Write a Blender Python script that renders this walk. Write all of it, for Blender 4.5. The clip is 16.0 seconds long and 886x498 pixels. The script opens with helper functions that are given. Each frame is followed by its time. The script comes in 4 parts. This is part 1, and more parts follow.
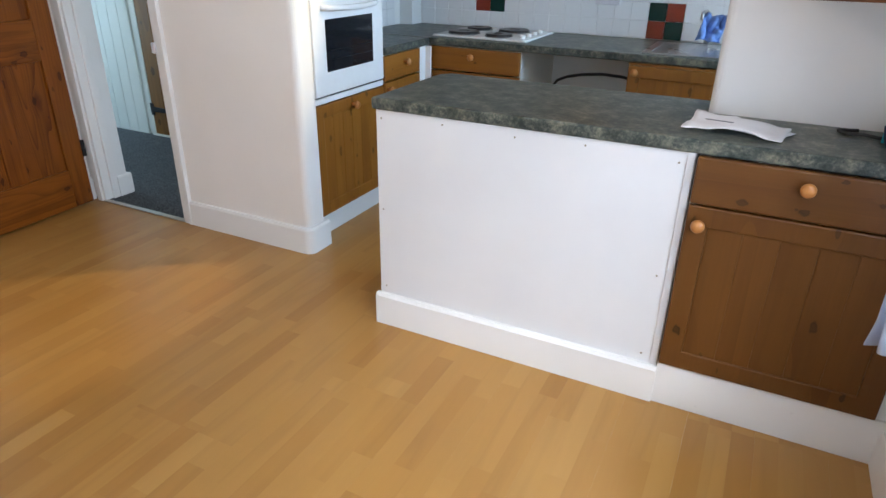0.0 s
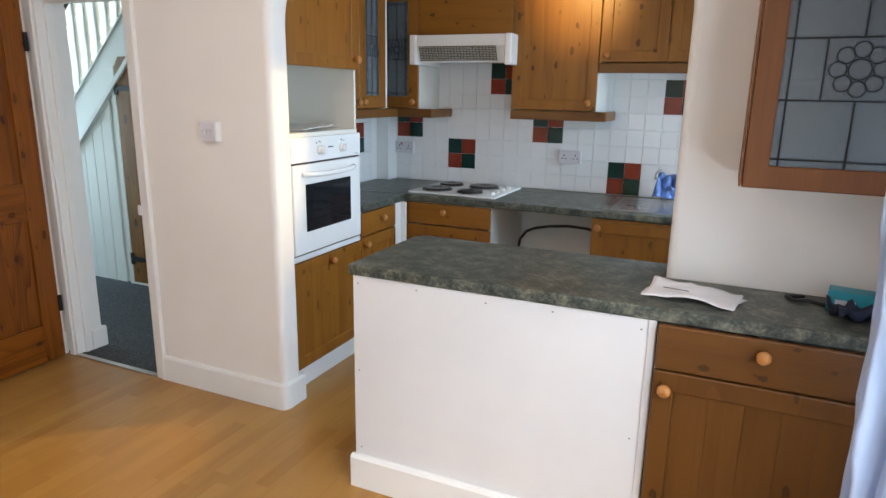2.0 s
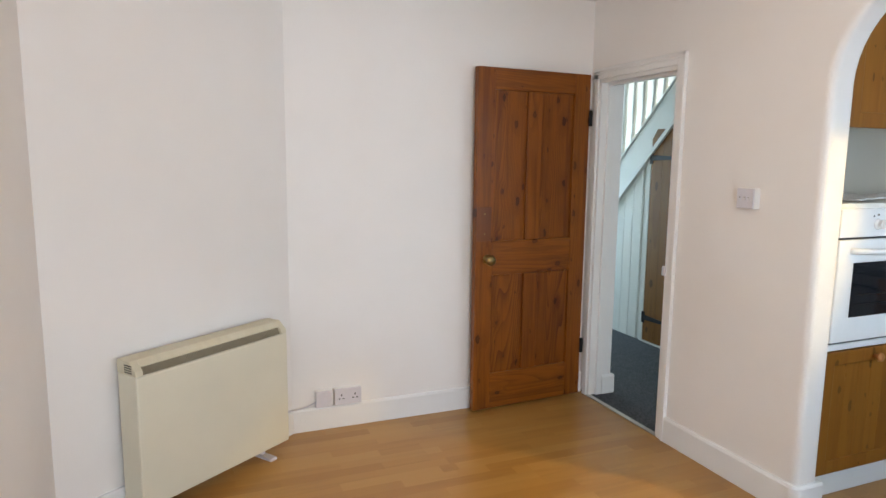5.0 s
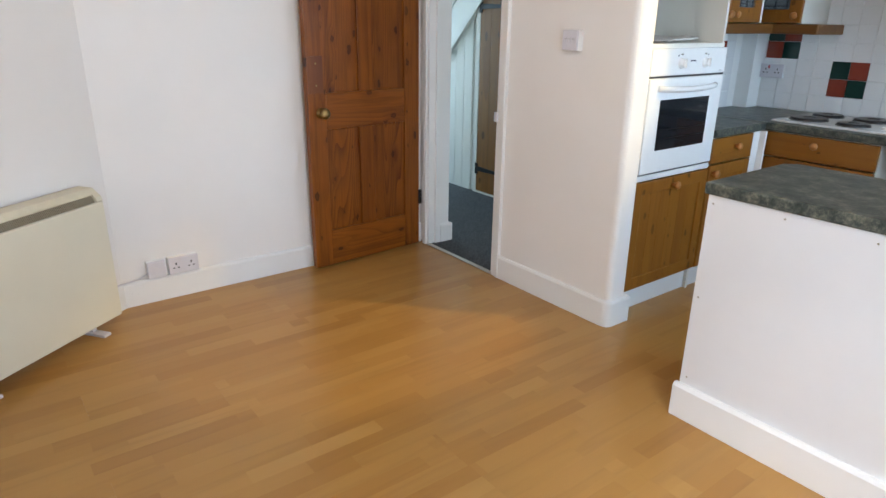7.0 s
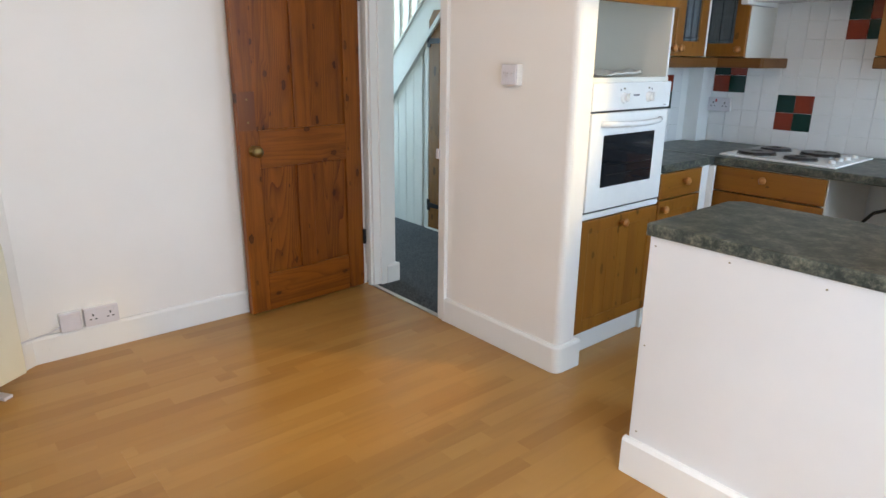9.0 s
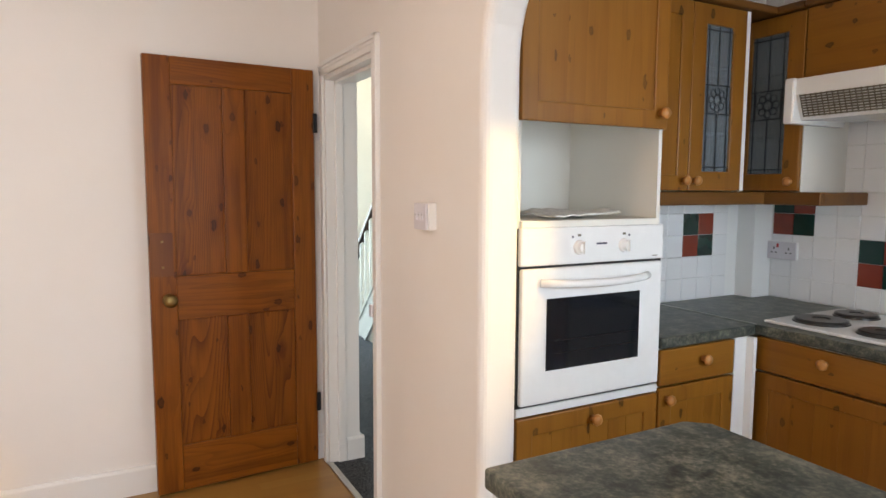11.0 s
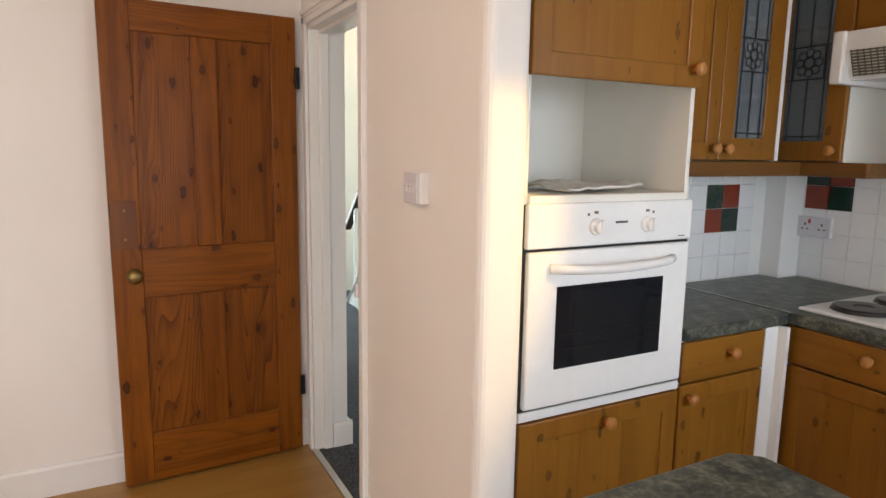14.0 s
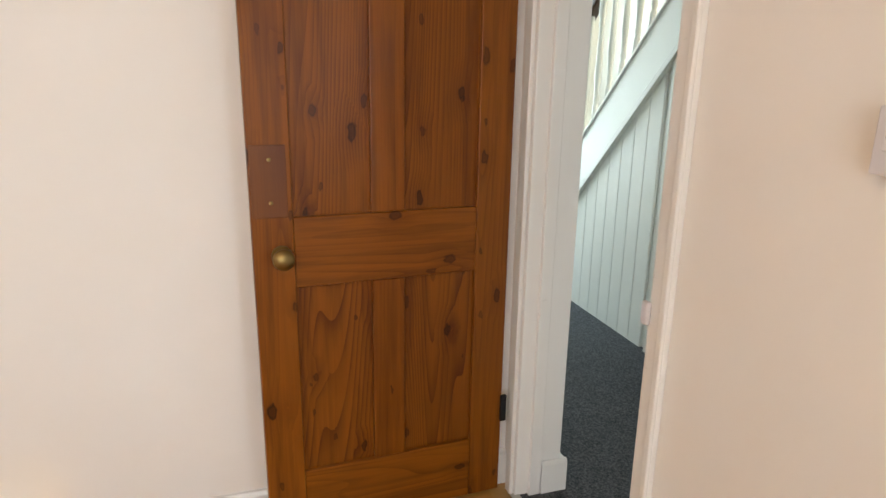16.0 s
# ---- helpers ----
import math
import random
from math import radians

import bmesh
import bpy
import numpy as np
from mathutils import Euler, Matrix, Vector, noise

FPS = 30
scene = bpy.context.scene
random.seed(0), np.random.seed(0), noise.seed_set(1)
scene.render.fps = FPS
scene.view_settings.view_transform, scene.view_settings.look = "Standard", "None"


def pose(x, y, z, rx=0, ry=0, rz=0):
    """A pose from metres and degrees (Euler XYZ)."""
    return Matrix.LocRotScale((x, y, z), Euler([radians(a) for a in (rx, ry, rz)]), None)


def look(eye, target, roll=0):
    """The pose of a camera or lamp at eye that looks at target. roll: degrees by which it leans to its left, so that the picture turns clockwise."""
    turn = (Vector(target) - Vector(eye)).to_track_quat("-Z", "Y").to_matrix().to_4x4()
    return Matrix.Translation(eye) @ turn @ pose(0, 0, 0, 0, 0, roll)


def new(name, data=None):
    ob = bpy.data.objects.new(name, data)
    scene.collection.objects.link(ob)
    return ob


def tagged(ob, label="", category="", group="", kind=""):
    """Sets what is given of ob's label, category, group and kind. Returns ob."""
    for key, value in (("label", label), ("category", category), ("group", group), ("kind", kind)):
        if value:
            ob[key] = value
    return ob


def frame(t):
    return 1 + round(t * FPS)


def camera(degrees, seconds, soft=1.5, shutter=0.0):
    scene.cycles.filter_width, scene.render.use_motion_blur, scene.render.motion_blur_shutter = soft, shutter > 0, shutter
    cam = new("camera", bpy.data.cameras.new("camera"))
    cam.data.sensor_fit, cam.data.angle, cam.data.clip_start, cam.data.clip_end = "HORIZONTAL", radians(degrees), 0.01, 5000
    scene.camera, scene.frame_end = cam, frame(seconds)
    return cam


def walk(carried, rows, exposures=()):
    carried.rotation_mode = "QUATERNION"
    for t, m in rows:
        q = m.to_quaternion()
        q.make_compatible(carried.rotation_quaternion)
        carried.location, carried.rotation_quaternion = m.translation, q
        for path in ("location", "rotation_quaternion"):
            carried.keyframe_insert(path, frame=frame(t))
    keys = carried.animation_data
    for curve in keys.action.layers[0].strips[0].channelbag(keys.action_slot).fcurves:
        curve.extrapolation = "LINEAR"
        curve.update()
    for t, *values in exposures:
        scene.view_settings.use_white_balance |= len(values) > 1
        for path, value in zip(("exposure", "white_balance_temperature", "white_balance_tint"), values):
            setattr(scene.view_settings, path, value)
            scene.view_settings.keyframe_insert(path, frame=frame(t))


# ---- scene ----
cam = camera(69.7, 16.0)
PATH = [
    (0, (0.099, 0.638, 1.325), (-0.7, 2.258, 0.467), 1.0),
    (0.5, (0.128, 0.633, 1.308), (-0.56, 2.296, 0.435), 1.1),
    (1, (0.135, 0.62, 1.311), (-0.524, 2.285, 0.42), 1.2),
    (1.5, (0.125, 0.63, 1.379), (-0.546, 2.311, 0.528), 1.1),
    (2, (0.117, 0.615, 1.453), (-0.681, 2.387, 0.978), 1.0),
    (2.5, (0.118, 0.609, 1.499), (-0.882, 2.332, 1.316), 0.8),
    (3, (0.099, 0.597, 1.493), (-1.195, 2.116, 1.354), 0.8),
    (3.5, (0.073, 0.583, 1.49), (-1.51, 1.798, 1.35), 0.9),
    (4, (0.047, 0.566, 1.492), (-1.713, 1.503, 1.345), 0.8),
    (4.2, (0.042, 0.573, 1.484), (-1.766, 1.416, 1.338), 0.7),
    (6.3, (0.015, 0.522, 1.36), (-1.712, 1.363, 0.806), 0.8),
    (6.5, (0.005, 0.523, 1.36), (-1.654, 1.463, 0.756), 0.8),
    (7, (0.02, 0.545, 1.349), (-1.476, 1.686, 0.672), 0.8),
    (7.5, (0.035, 0.528, 1.346), (-1.407, 1.737, 0.667), 0.9),
    (8, (0.027, 0.523, 1.346), (-1.404, 1.742, 0.661), 0.8),
    (8.5, (0.023, 0.546, 1.36), (-1.393, 1.804, 0.719), 0.9),
    (9, (-0.037, 0.76, 1.345), (-1.499, 1.996, 0.764), 0.7),
    (9.5, (-0.073, 1.046, 1.355), (-1.63, 2.221, 0.911), 0.6),
    (9.7, (-0.111, 1.155, 1.341), (-1.681, 2.344, 0.993), 0.6),
    (11.8, (-0.14, 2.046, 1.386), (-1.959, 2.851, 1.171), 0.7),
    (12, (-0.126, 2.042, 1.389), (-1.943, 2.835, 1.127), 0.8),
    (12.5, (-0.109, 2.021, 1.389), (-1.985, 2.657, 1.108), 0.9),
    (13, (-0.184, 2.023, 1.382), (-2.055, 2.656, 1.065), 0.8),
    (13.5, (-0.313, 2.046, 1.382), (-2.105, 2.88, 1.076), 0.9),
    (14, (-0.386, 2.013, 1.378), (-2.131, 2.94, 1.07), 0.9),
    (14.5, (-0.531, 2.1, 1.371), (-2.285, 3.009, 1.061), 0.7),
    (15, (-0.773, 2.177, 1.395), (-2.637, 2.829, 1.074), 0.9),
    (15.5, (-1.116, 2.034, 1.377), (-2.995, 2.616, 1.017), 1.0),
    (16, (-1.428, 2.01, 1.342), (-3.267, 2.591, 0.815), 0.9),
]
EXPOSURES = [(0.0, 0.0, 5980, 10), (1.5, 0.0, 6020, 10), (2.5, 0.0, 7200, 14), (3.3, 0.0, 7450, 16), (4.0, -0.15, 7120, 13), (6.3, 0.0, 6250, 11), (8.5, 0.0, 6250, 10),
             (9.7, 0.0, 6950, 13), (11.8, -0.05, 7700, 19), (13.0, -0.16, 7800, 19), (14.5, -0.12, 7900, 20), (15.0, -0.17, 7450, 17), (15.5, -0.1, 6900, 14), (16.0, 0.1, 7750, 15)]
walk(cam, [(t, look(eye, target, roll)) for t, eye, target, roll in PATH], EXPOSURES)

# ---- world, lamps, exposure ----
world = bpy.data.worlds.new("world")
scene.world = world
world.use_nodes = True
wn = world.node_tree.nodes
sky = wn.new("ShaderNodeTexSky")
sky.sky_type, sky.sun_disc = "NISHITA", False
sky.sun_elevation, sky.sun_rotation = radians(32), radians(120)
wn["Background"].inputs["Strength"].default_value = 0.12
world.node_tree.links.new(sky.outputs[0], wn["Background"].inputs["Color"])


def lamp(kind, name, m, energy, color, **more):
    data = bpy.data.lights.new(name, kind)
    data.energy, data.color = energy, color
    ob = new(name, data)
    ob.matrix_world = m
    return ob, data


sun, d = lamp("SUN", "sun", look((5, -4, 6), (0, 0, 1)), 1.0, (1.0, 0.95, 0.88))
d.angle = radians(10)
# sky light in the window openings
LIVING_W, KITCHEN_W, HALL_W = 37.0, 15.0, 50.0
o, d = lamp("AREA", "area_light", look((0.72, 1.12, 1.3), (-0.6, 1.02, 0.98)), LIVING_W, (0.73, 0.86, 1.0))
d.shape, d.size, d.size_y = "RECTANGLE", 1.6, 1.3
o, d = lamp("AREA", "area_light", look((0.72, 3.9, 1.45), (-1.9, 3.3, 0.7)), KITCHEN_W, (0.56, 0.79, 1.0))
d.shape, d.size, d.size_y = "RECTANGLE", 1.0, 0.85
d.spread = radians(115)
o, d = lamp("AREA", "area_light", look((-6.3, 3.4, 1.3), (-4.5, 3.5, 1.0)), HALL_W, (0.60, 0.83, 1.0))
d.shape, d.size, d.size_y = "RECTANGLE", 0.7, 1.7
# added warm lamp high in the closed stairwell; no window opens there
o, d = lamp("AREA", "area_light", look((-4.2, 4.45, 3.9), (-4.2, 4.3, 1.5)), 46.0, (1.0, 0.95, 0.78))
d.shape, d.size, d.size_y = "RECTANGLE", 1.6, 0.5
# the pendant's bulb and the kitchen's ceiling spots
o, d = lamp("POINT", "bulb", pose(-1.27, 1.456, 1.942), 17.0, (1.0, 0.74, 0.50))
d.shadow_soft_size = 0.035
for x, aim, w, cone, soft_edge in ((-0.80, (-0.76, 4.37, 2.02), 58.0, 50, 1.0), (-0.80, (-2.4, 1.80, 0.0), 112.0, 30, 0.5)):
    o, d = lamp("SPOT", "kitchen_light", look((x, 3.56, 2.19), aim), w, (1.0, 0.69, 0.22))
    d.spot_size, d.spot_blend, d.shadow_soft_size = radians(cone), soft_edge, 0.03

# added point lamp beside the spot heads: fill in place of their spilled light
o, d = lamp("POINT", "kitchen_light", pose(-0.85, 3.53, 2.17), 2.4, (1.0, 0.76, 0.48))
d.shadow_soft_size = 0.03


# ---- materials ----
class Mat:
    def __init__(self, name, rough=0.5, metal=0.0):
        self.m = bpy.data.materials.new(name)
        self.m.use_nodes = True
        self.t = self.m.node_tree
        self.b = self.t.nodes["Principled BSDF"]
        self.b.inputs["Roughness"].default_value = rough
        self.b.inputs["Metallic"].default_value = metal

    def node(self, kind, **values):
        n = self.t.nodes.new(kind)
        for k, v in values.items():
            n.inputs[k].default_value = v
        return n

    def link(self, a, b):
        self.t.links.new(a, b)

    def coords(self, scale=(1, 1, 1), jitter=True):
        tc = self.node("ShaderNodeTexCoord")
        mp = self.node("ShaderNodeMapping", Scale=scale)
        out = tc.outputs["Object"]
        if jitter:
            info = self.node("ShaderNodeObjectInfo")
            mul = self.node("ShaderNodeVectorMath")
            mul.operation = "MULTIPLY_ADD"
            self.link(info.outputs["Random"], mul.inputs[0])
            mul.inputs[1].default_value = (7.3, 3.1, 9.7)
            self.link(out, mul.inputs[2])
            out = mul.outputs[0]
        self.link(out, mp.inputs["Vector"])
        return mp.outputs[0]

    def noise(self, vec, scale, detail=4.0, rough=0.55):
        n = self.node("ShaderNodeTexNoise", Scale=scale, Detail=detail, Roughness=rough)
        self.link(vec, n.inputs["Vector"])
        return n.outputs["Fac"]

    def ramp(self, fac, *stops):
        r = self.node("ShaderNodeValToRGB")
        els = r.color_ramp.elements
        while len(els) < len(stops):
            els.new(0.5)
        for e, (p, c) in zip(els, stops):
            e.position, e.color = p, (*c, 1)
        self.link(fac, r.inputs[0])
        return r.outputs[0]

    def mix(self, fac, a, b, mode="MIX"):
        n = self.node("ShaderNodeMix")
        n.data_type, n.blend_type = "RGBA", mode
        for v, s in ((fac, n.inputs["Factor"]), (a, n.inputs["A"]), (b, n.inputs["B"])):
            if isinstance(v, (int, float)):
                s.default_value = v
            elif isinstance(v, tuple):
                s.default_value = (*v, 1)
            else:
                self.link(v, s)
        return n.outputs["Result"]

    def math(self, op, a, b=0.0):
        n = self.node("ShaderNodeMath")
        n.operation = op
        for v, s in ((a, n.inputs[0]), (b, n.inputs[1])):
            if isinstance(v, (int, float)):
                s.default_value = v
            else:
                self.link(v, s)
        return n.outputs[0]

    def color(self, c):
        if isinstance(c, tuple):
            self.b.inputs["Base Color"].default_value = (*c, 1)
        else:
            self.link(c, self.b.inputs["Base Color"])

    def rough(self, fac, lo, hi):
        mr = self.node("ShaderNodeMapRange")
        mr.inputs["To Min"].default_value, mr.inputs["To Max"].default_value = lo, hi
        self.link(fac, mr.inputs["Value"])
        self.link(mr.outputs[0], self.b.inputs["Roughness"])

    def bump(self, h, dist, strength=0.6):
        n = self.node("ShaderNodeBump", Strength=strength, Distance=dist)
        self.link(h, n.inputs["Height"])
        self.link(n.outputs[0], self.b.inputs["Normal"])


def paint(name, a, b, rough=0.55, grain=60.0, depth=0.0006):
    m = Mat(name, rough)
    v = m.coords(jitter=False)
    big, fine = m.noise(v, 1.3, 5), m.noise(v, grain, 3)
    m.color(m.ramp(big, (0.35, a), (0.65, b)))
    m.rough(fine, rough - 0.06, rough + 0.06)
    m.bump(fine, depth, 0.5)
    return m.m


def plain(name, c, rough=0.4, metal=0.0, spread=0.88, scale=30.0):
    m = Mat(name, rough, metal)
    v = m.coords()
    f = m.noise(v, scale, 4)
    m.color(m.ramp(f, (0.3, tuple(x * spread for x in c)), (0.7, c)))
    m.rough(m.noise(v, scale * 0.3, 3), rough * 0.85, min(1.0, rough * 1.2))
    return m.m


def pine(name, axis, light, mid, dark, knots=7.0, rough=0.36, ring=10.0, contrast=1.0, wide=2.2, sharp=2.2, size=1.4, amount=1.0, share=0.45, gloss=0.4):
    """Varnished pine with its grain along the axis: growth rings that bend round the knots, fine fibres, stains."""
    m = Mat(name, rough)
    m.b.inputs["Specular IOR Level"].default_value = gloss
    k = "xyz".index(axis)
    # knots lie in the face of the board (its own x and z)
    sep = m.node("ShaderNodeSeparateXYZ")
    m.link(m.coords((0.7, 1, 1) if axis == "x" else (1, 1, 0.5)), sep.inputs[0])
    flat = m.node("ShaderNodeCombineXYZ")
    m.link(sep.outputs["X"], flat.inputs[0])
    m.link(sep.outputs["Z"], flat.inputs[1])
    wob = m.node("ShaderNodeTexNoise", Scale=60.0, Detail=2.0)
    m.link(flat.outputs[0], wob.inputs["Vector"])
    bent = m.node("ShaderNodeVectorMath")
    bent.operation = "MULTIPLY_ADD"
    m.link(wob.outputs["Color"], bent.inputs[0])
    bent.inputs[1].default_value = (0.018, 0.018, 0)
    m.link(flat.outputs[0], bent.inputs[2])

    def knot_field(scale, part, least, most):
        vor = m.node("ShaderNodeTexVoronoi", Scale=scale)
        vor.voronoi_dimensions = "2D"
        m.link(bent.outputs[0], vor.inputs["Vector"])
        pick = m.node("ShaderNodeSeparateColor")
        m.link(vor.outputs["Color"], pick.inputs[0])
        there = m.math("LESS_THAN", pick.outputs[0], part)
        rad = m.math("ADD", least, m.math("MULTIPLY", pick.outputs[1], most - least))
        q = m.math("DIVIDE", vor.outputs["Distance"], rad)
        core = m.ramp(q, (0.0, (0.75, 0.75, 0.75)), (0.45, (0.7, 0.7, 0.7)), (0.72, (1, 1, 1)), (1.0, (0, 0, 0)))
        ring_round = m.ramp(m.math("MULTIPLY", q, 0.25), (0.0, (1, 1, 1)), (0.35, (0.55, 0.55, 0.55)), (1.0, (0, 0, 0)))
        there = m.math("MULTIPLY", there, m.math("ADD", 0.65, m.math("MULTIPLY", pick.outputs[2], 0.35)))
        return m.math("MULTIPLY", core, there), m.math("MULTIPLY", ring_round, there)

    big, halo = knot_field(knots, share, 0.055 * size, 0.10 * size)
    pin, _ = knot_field(knots * 2.0, share * 0.28, 0.05 * size, 0.11 * size)
    s = [1.0, 1.0, 1.0]
    s[k] = 0.045
    v = m.coords(tuple(s))
    warp = m.math("ADD", m.noise(v, wide, 2, 0.4), m.math("MULTIPLY", halo, 0.022))
    rings = m.math("FRACT", m.math("MULTIPLY", warp, ring))
    late = m.math("POWER", rings, sharp)
    s[k] = 0.02
    fibre = m.noise(m.coords(tuple(s)), 220.0, 3)
    band = m.ramp(m.noise(m.coords((0.6, 1.6, 1.6) if axis == "x" else (1.6, 1.6, 0.5)), 4.5, 2), (0.36, (0.3, 0.3, 0.3)), (0.54, (1, 1, 1)))
    col = m.mix(m.math("MULTIPLY", m.math("MULTIPLY", late, band), amount), light, mid)
    col = m.mix(m.math("MULTIPLY", fibre, 0.45 * contrast), col, dark)
    patch = m.noise(m.coords((1, 1, 1)), 2.3, 3)
    col = m.mix(m.math("MULTIPLY", patch, 0.5), col, mid)
    s[k] = 0.06
    streak = m.ramp(m.noise(m.coords(tuple(s)), 26.0, 4, 0.6), (0.48, (0, 0, 0)), (0.68, (1, 1, 1)))
    col = m.mix(m.math("MULTIPLY", streak, 0.6 * contrast), col, tuple(0.5 * (x + y) for x, y in zip(mid, dark)))
    col = m.mix(m.math("MULTIPLY", halo, 0.55), col, mid)
    col = m.mix(m.math("MULTIPLY", big, 0.92), col, tuple(x * 0.22 for x in dark))
    col = m.mix(m.math("MULTIPLY", pin, 0.8), col, tuple(x * 0.3 for x in dark))
    m.color(col)
    m.rough(fibre, rough - 0.06, rough + 0.1)
    m.bump(fibre, 0.0004, 0.35)
    return m.m


WALL = paint("wall_paint", (0.80, 0.77, 0.735), (0.84, 0.81, 0.78))
WALL_K = paint("kitchen_paint", (0.78, 0.79, 0.78), (0.82, 0.83, 0.82))
CEIL = paint("ceiling_paint", (0.72, 0.70, 0.68), (0.76, 0.74, 0.72), 0.8, 90.0, 0.0012)
GLOSS = paint("white_gloss", (0.78, 0.78, 0.77), (0.83, 0.83, 0.82), 0.3, 40.0, 0.0003)
BOARD = paint("white_board", (0.70, 0.70, 0.715), (0.76, 0.76, 0.77), 0.45, 30.0, 0.0003)
HALLP = paint("hall_white", (0.76, 0.78, 0.74), (0.82, 0.83, 0.79), 0.35, 40.0, 0.0003)
MELA = plain("white_melamine", (0.78, 0.76, 0.70), 0.4, 0, 0.98, 5.0)
ENAMEL = plain("white_enamel", (0.83, 0.83, 0.82), 0.16, 0, 0.97)
PLASTIC = plain("white_plastic", (0.66, 0.64, 0.68), 0.35, 0, 0.95)
CREAM = plain("cream_enamel", (0.73, 0.69, 0.55), 0.42, 0, 0.95, 4.0)
CREAM_D = plain("cream_plastic", (0.68, 0.62, 0.46), 0.5, 0, 0.93)
GRILLE = plain("grille_metal", (0.17, 0.15, 0.11), 0.5, 0.2)
OUTLET = plain("outlet_metal", (0.30, 0.26, 0.18), 0.5, 0.0)
BLACK = plain("black_iron", (0.012, 0.012, 0.014), 0.45, 0.3)
DARK = plain("dark_cavity", (0.01, 0.01, 0.01), 0.7)
HOSE = plain("black_rubber", (0.02, 0.02, 0.02), 0.5)
PLATE = plain("hot_plate", (0.06, 0.055, 0.052), 0.30, 0.8)
STEEL = plain("brushed_steel", (0.55, 0.55, 0.55), 0.28, 1.0)
ALU = plain("aluminium_strip", (0.62, 0.60, 0.56), 0.35, 1.0)
BRASS = plain("aged_brass", (0.30, 0.21, 0.085), 0.36, 1.0)
LEAD = plain("lead_came", (0.04, 0.045, 0.05), 0.5, 0.5)
PAPER = plain("paper", (0.80, 0.79, 0.82), 0.7, 0, 0.95, 12.0)
NEWS = plain("newsprint", (0.72, 0.70, 0.66), 0.8, 0, 0.75, 45.0)
INK = plain("ink", (0.06, 0.06, 0.09), 0.7)
TEAL = plain("teal_card", (0.02, 0.28, 0.36), 0.4)
NAVY = plain("navy_cloth", (0.015, 0.025, 0.06), 0.7)
BLUECLOTH = plain("blue_cloth", (0.16, 0.28, 0.62), 0.7, 0, 0.6, 20.0)
RED = plain("red_switch", (0.5, 0.03, 0.04), 0.4)
TILE_W = plain("white_tile", (0.80, 0.81, 0.82), 0.12, 0, 0.97, 6.0)
TILE_R = plain("terracotta_tile", (0.27, 0.040, 0.018), 0.15, 0, 0.75, 10.0)
TILE_G = plain("green_tile", (0.006, 0.038, 0.028), 0.12, 0, 0.7, 10.0)
GROUT = plain("grout", (0.77, 0.77, 0.76), 0.8)

PINE = dict(light=(0.330, 0.134, 0.017), mid=(0.225, 0.082, 0.009), dark=(0.11, 0.036, 0.005))
PINE_V = pine("kitchen_pine_v", "z", knots=8.0, ring=9.0, contrast=0.7, amount=0.6, share=0.55, size=1.0, **PINE)
PINE_X = pine("kitchen_pine_x", "x", knots=8.0, ring=9.0, contrast=0.7, amount=0.6, share=0.55, size=1.0, **PINE)
PINE_D = pine("pelmet_pine", "x", (0.215, 0.090, 0.018), (0.155, 0.060, 0.011), (0.08, 0.028, 0.006), 4.0)
KNOB = pine("knob_pine", "z", (0.52, 0.23, 0.07), (0.42, 0.17, 0.045), (0.30, 0.11, 0.03), 1.0, 0.28)
OLD = dict(light=(0.335, 0.106, 0.009), mid=(0.115, 0.025, 0.002), dark=(0.070, 0.015, 0.002))
OLD_V = pine("old_pine_v", "z", knots=8.5, ring=46.0, wide=4.0, sharp=3.5, gloss=0.28, size=1.2, amount=0.55, share=0.6, **OLD)
OLD_X = pine("old_pine_x", "x", knots=7.0, ring=46.0, wide=4.0, sharp=3.5, gloss=0.28, size=1.2, amount=0.7, share=0.5, **OLD)
OLD_P = pine("old_pine_panel", "z", (0.345, 0.110, 0.009), (0.085, 0.016, 0.002), (0.070, 0.015, 0.002), 8.0, 0.38, 85.0, 1.0, 2.6, 2.4, 1.2, 0.85, 0.6, 0.28)
OLD_K = pine("lock_patch_pine", "z", (0.260, 0.083, 0.009), (0.120, 0.030, 0.004), (0.060, 0.014, 0.002), 5.0, 0.42, 20.0, share=0.1)
STAIN_V = pine("stained_pine_v", "z", (0.140, 0.056, 0.011), (0.098, 0.036, 0.0065), (0.05, 0.016, 0.004), 8.0, 0.34, 9.0, 0.7, size=1.0)
STAIN_X = pine("stained_pine_x", "x", (0.140, 0.056, 0.011), (0.098, 0.036, 0.0065), (0.05, 0.016, 0.004), 8.0, 0.34, 9.0, 0.7, size=1.0)
BROWN = pine("brown_pine", "z", (0.205, 0.072, 0.014), (0.145, 0.048, 0.009), (0.08, 0.024, 0.005), 4.0, 0.55)
PLANKB = pine("cupboard_pine", "z", (0.30, 0.138, 0.030), (0.21, 0.088, 0.018), (0.10, 0.04, 0.01), 5.0)
RAILW = pine("dark_rail", "x", (0.05, 0.02, 0.01), (0.035, 0.013, 0.007), (0.02, 0.008, 0.004), 2.0)


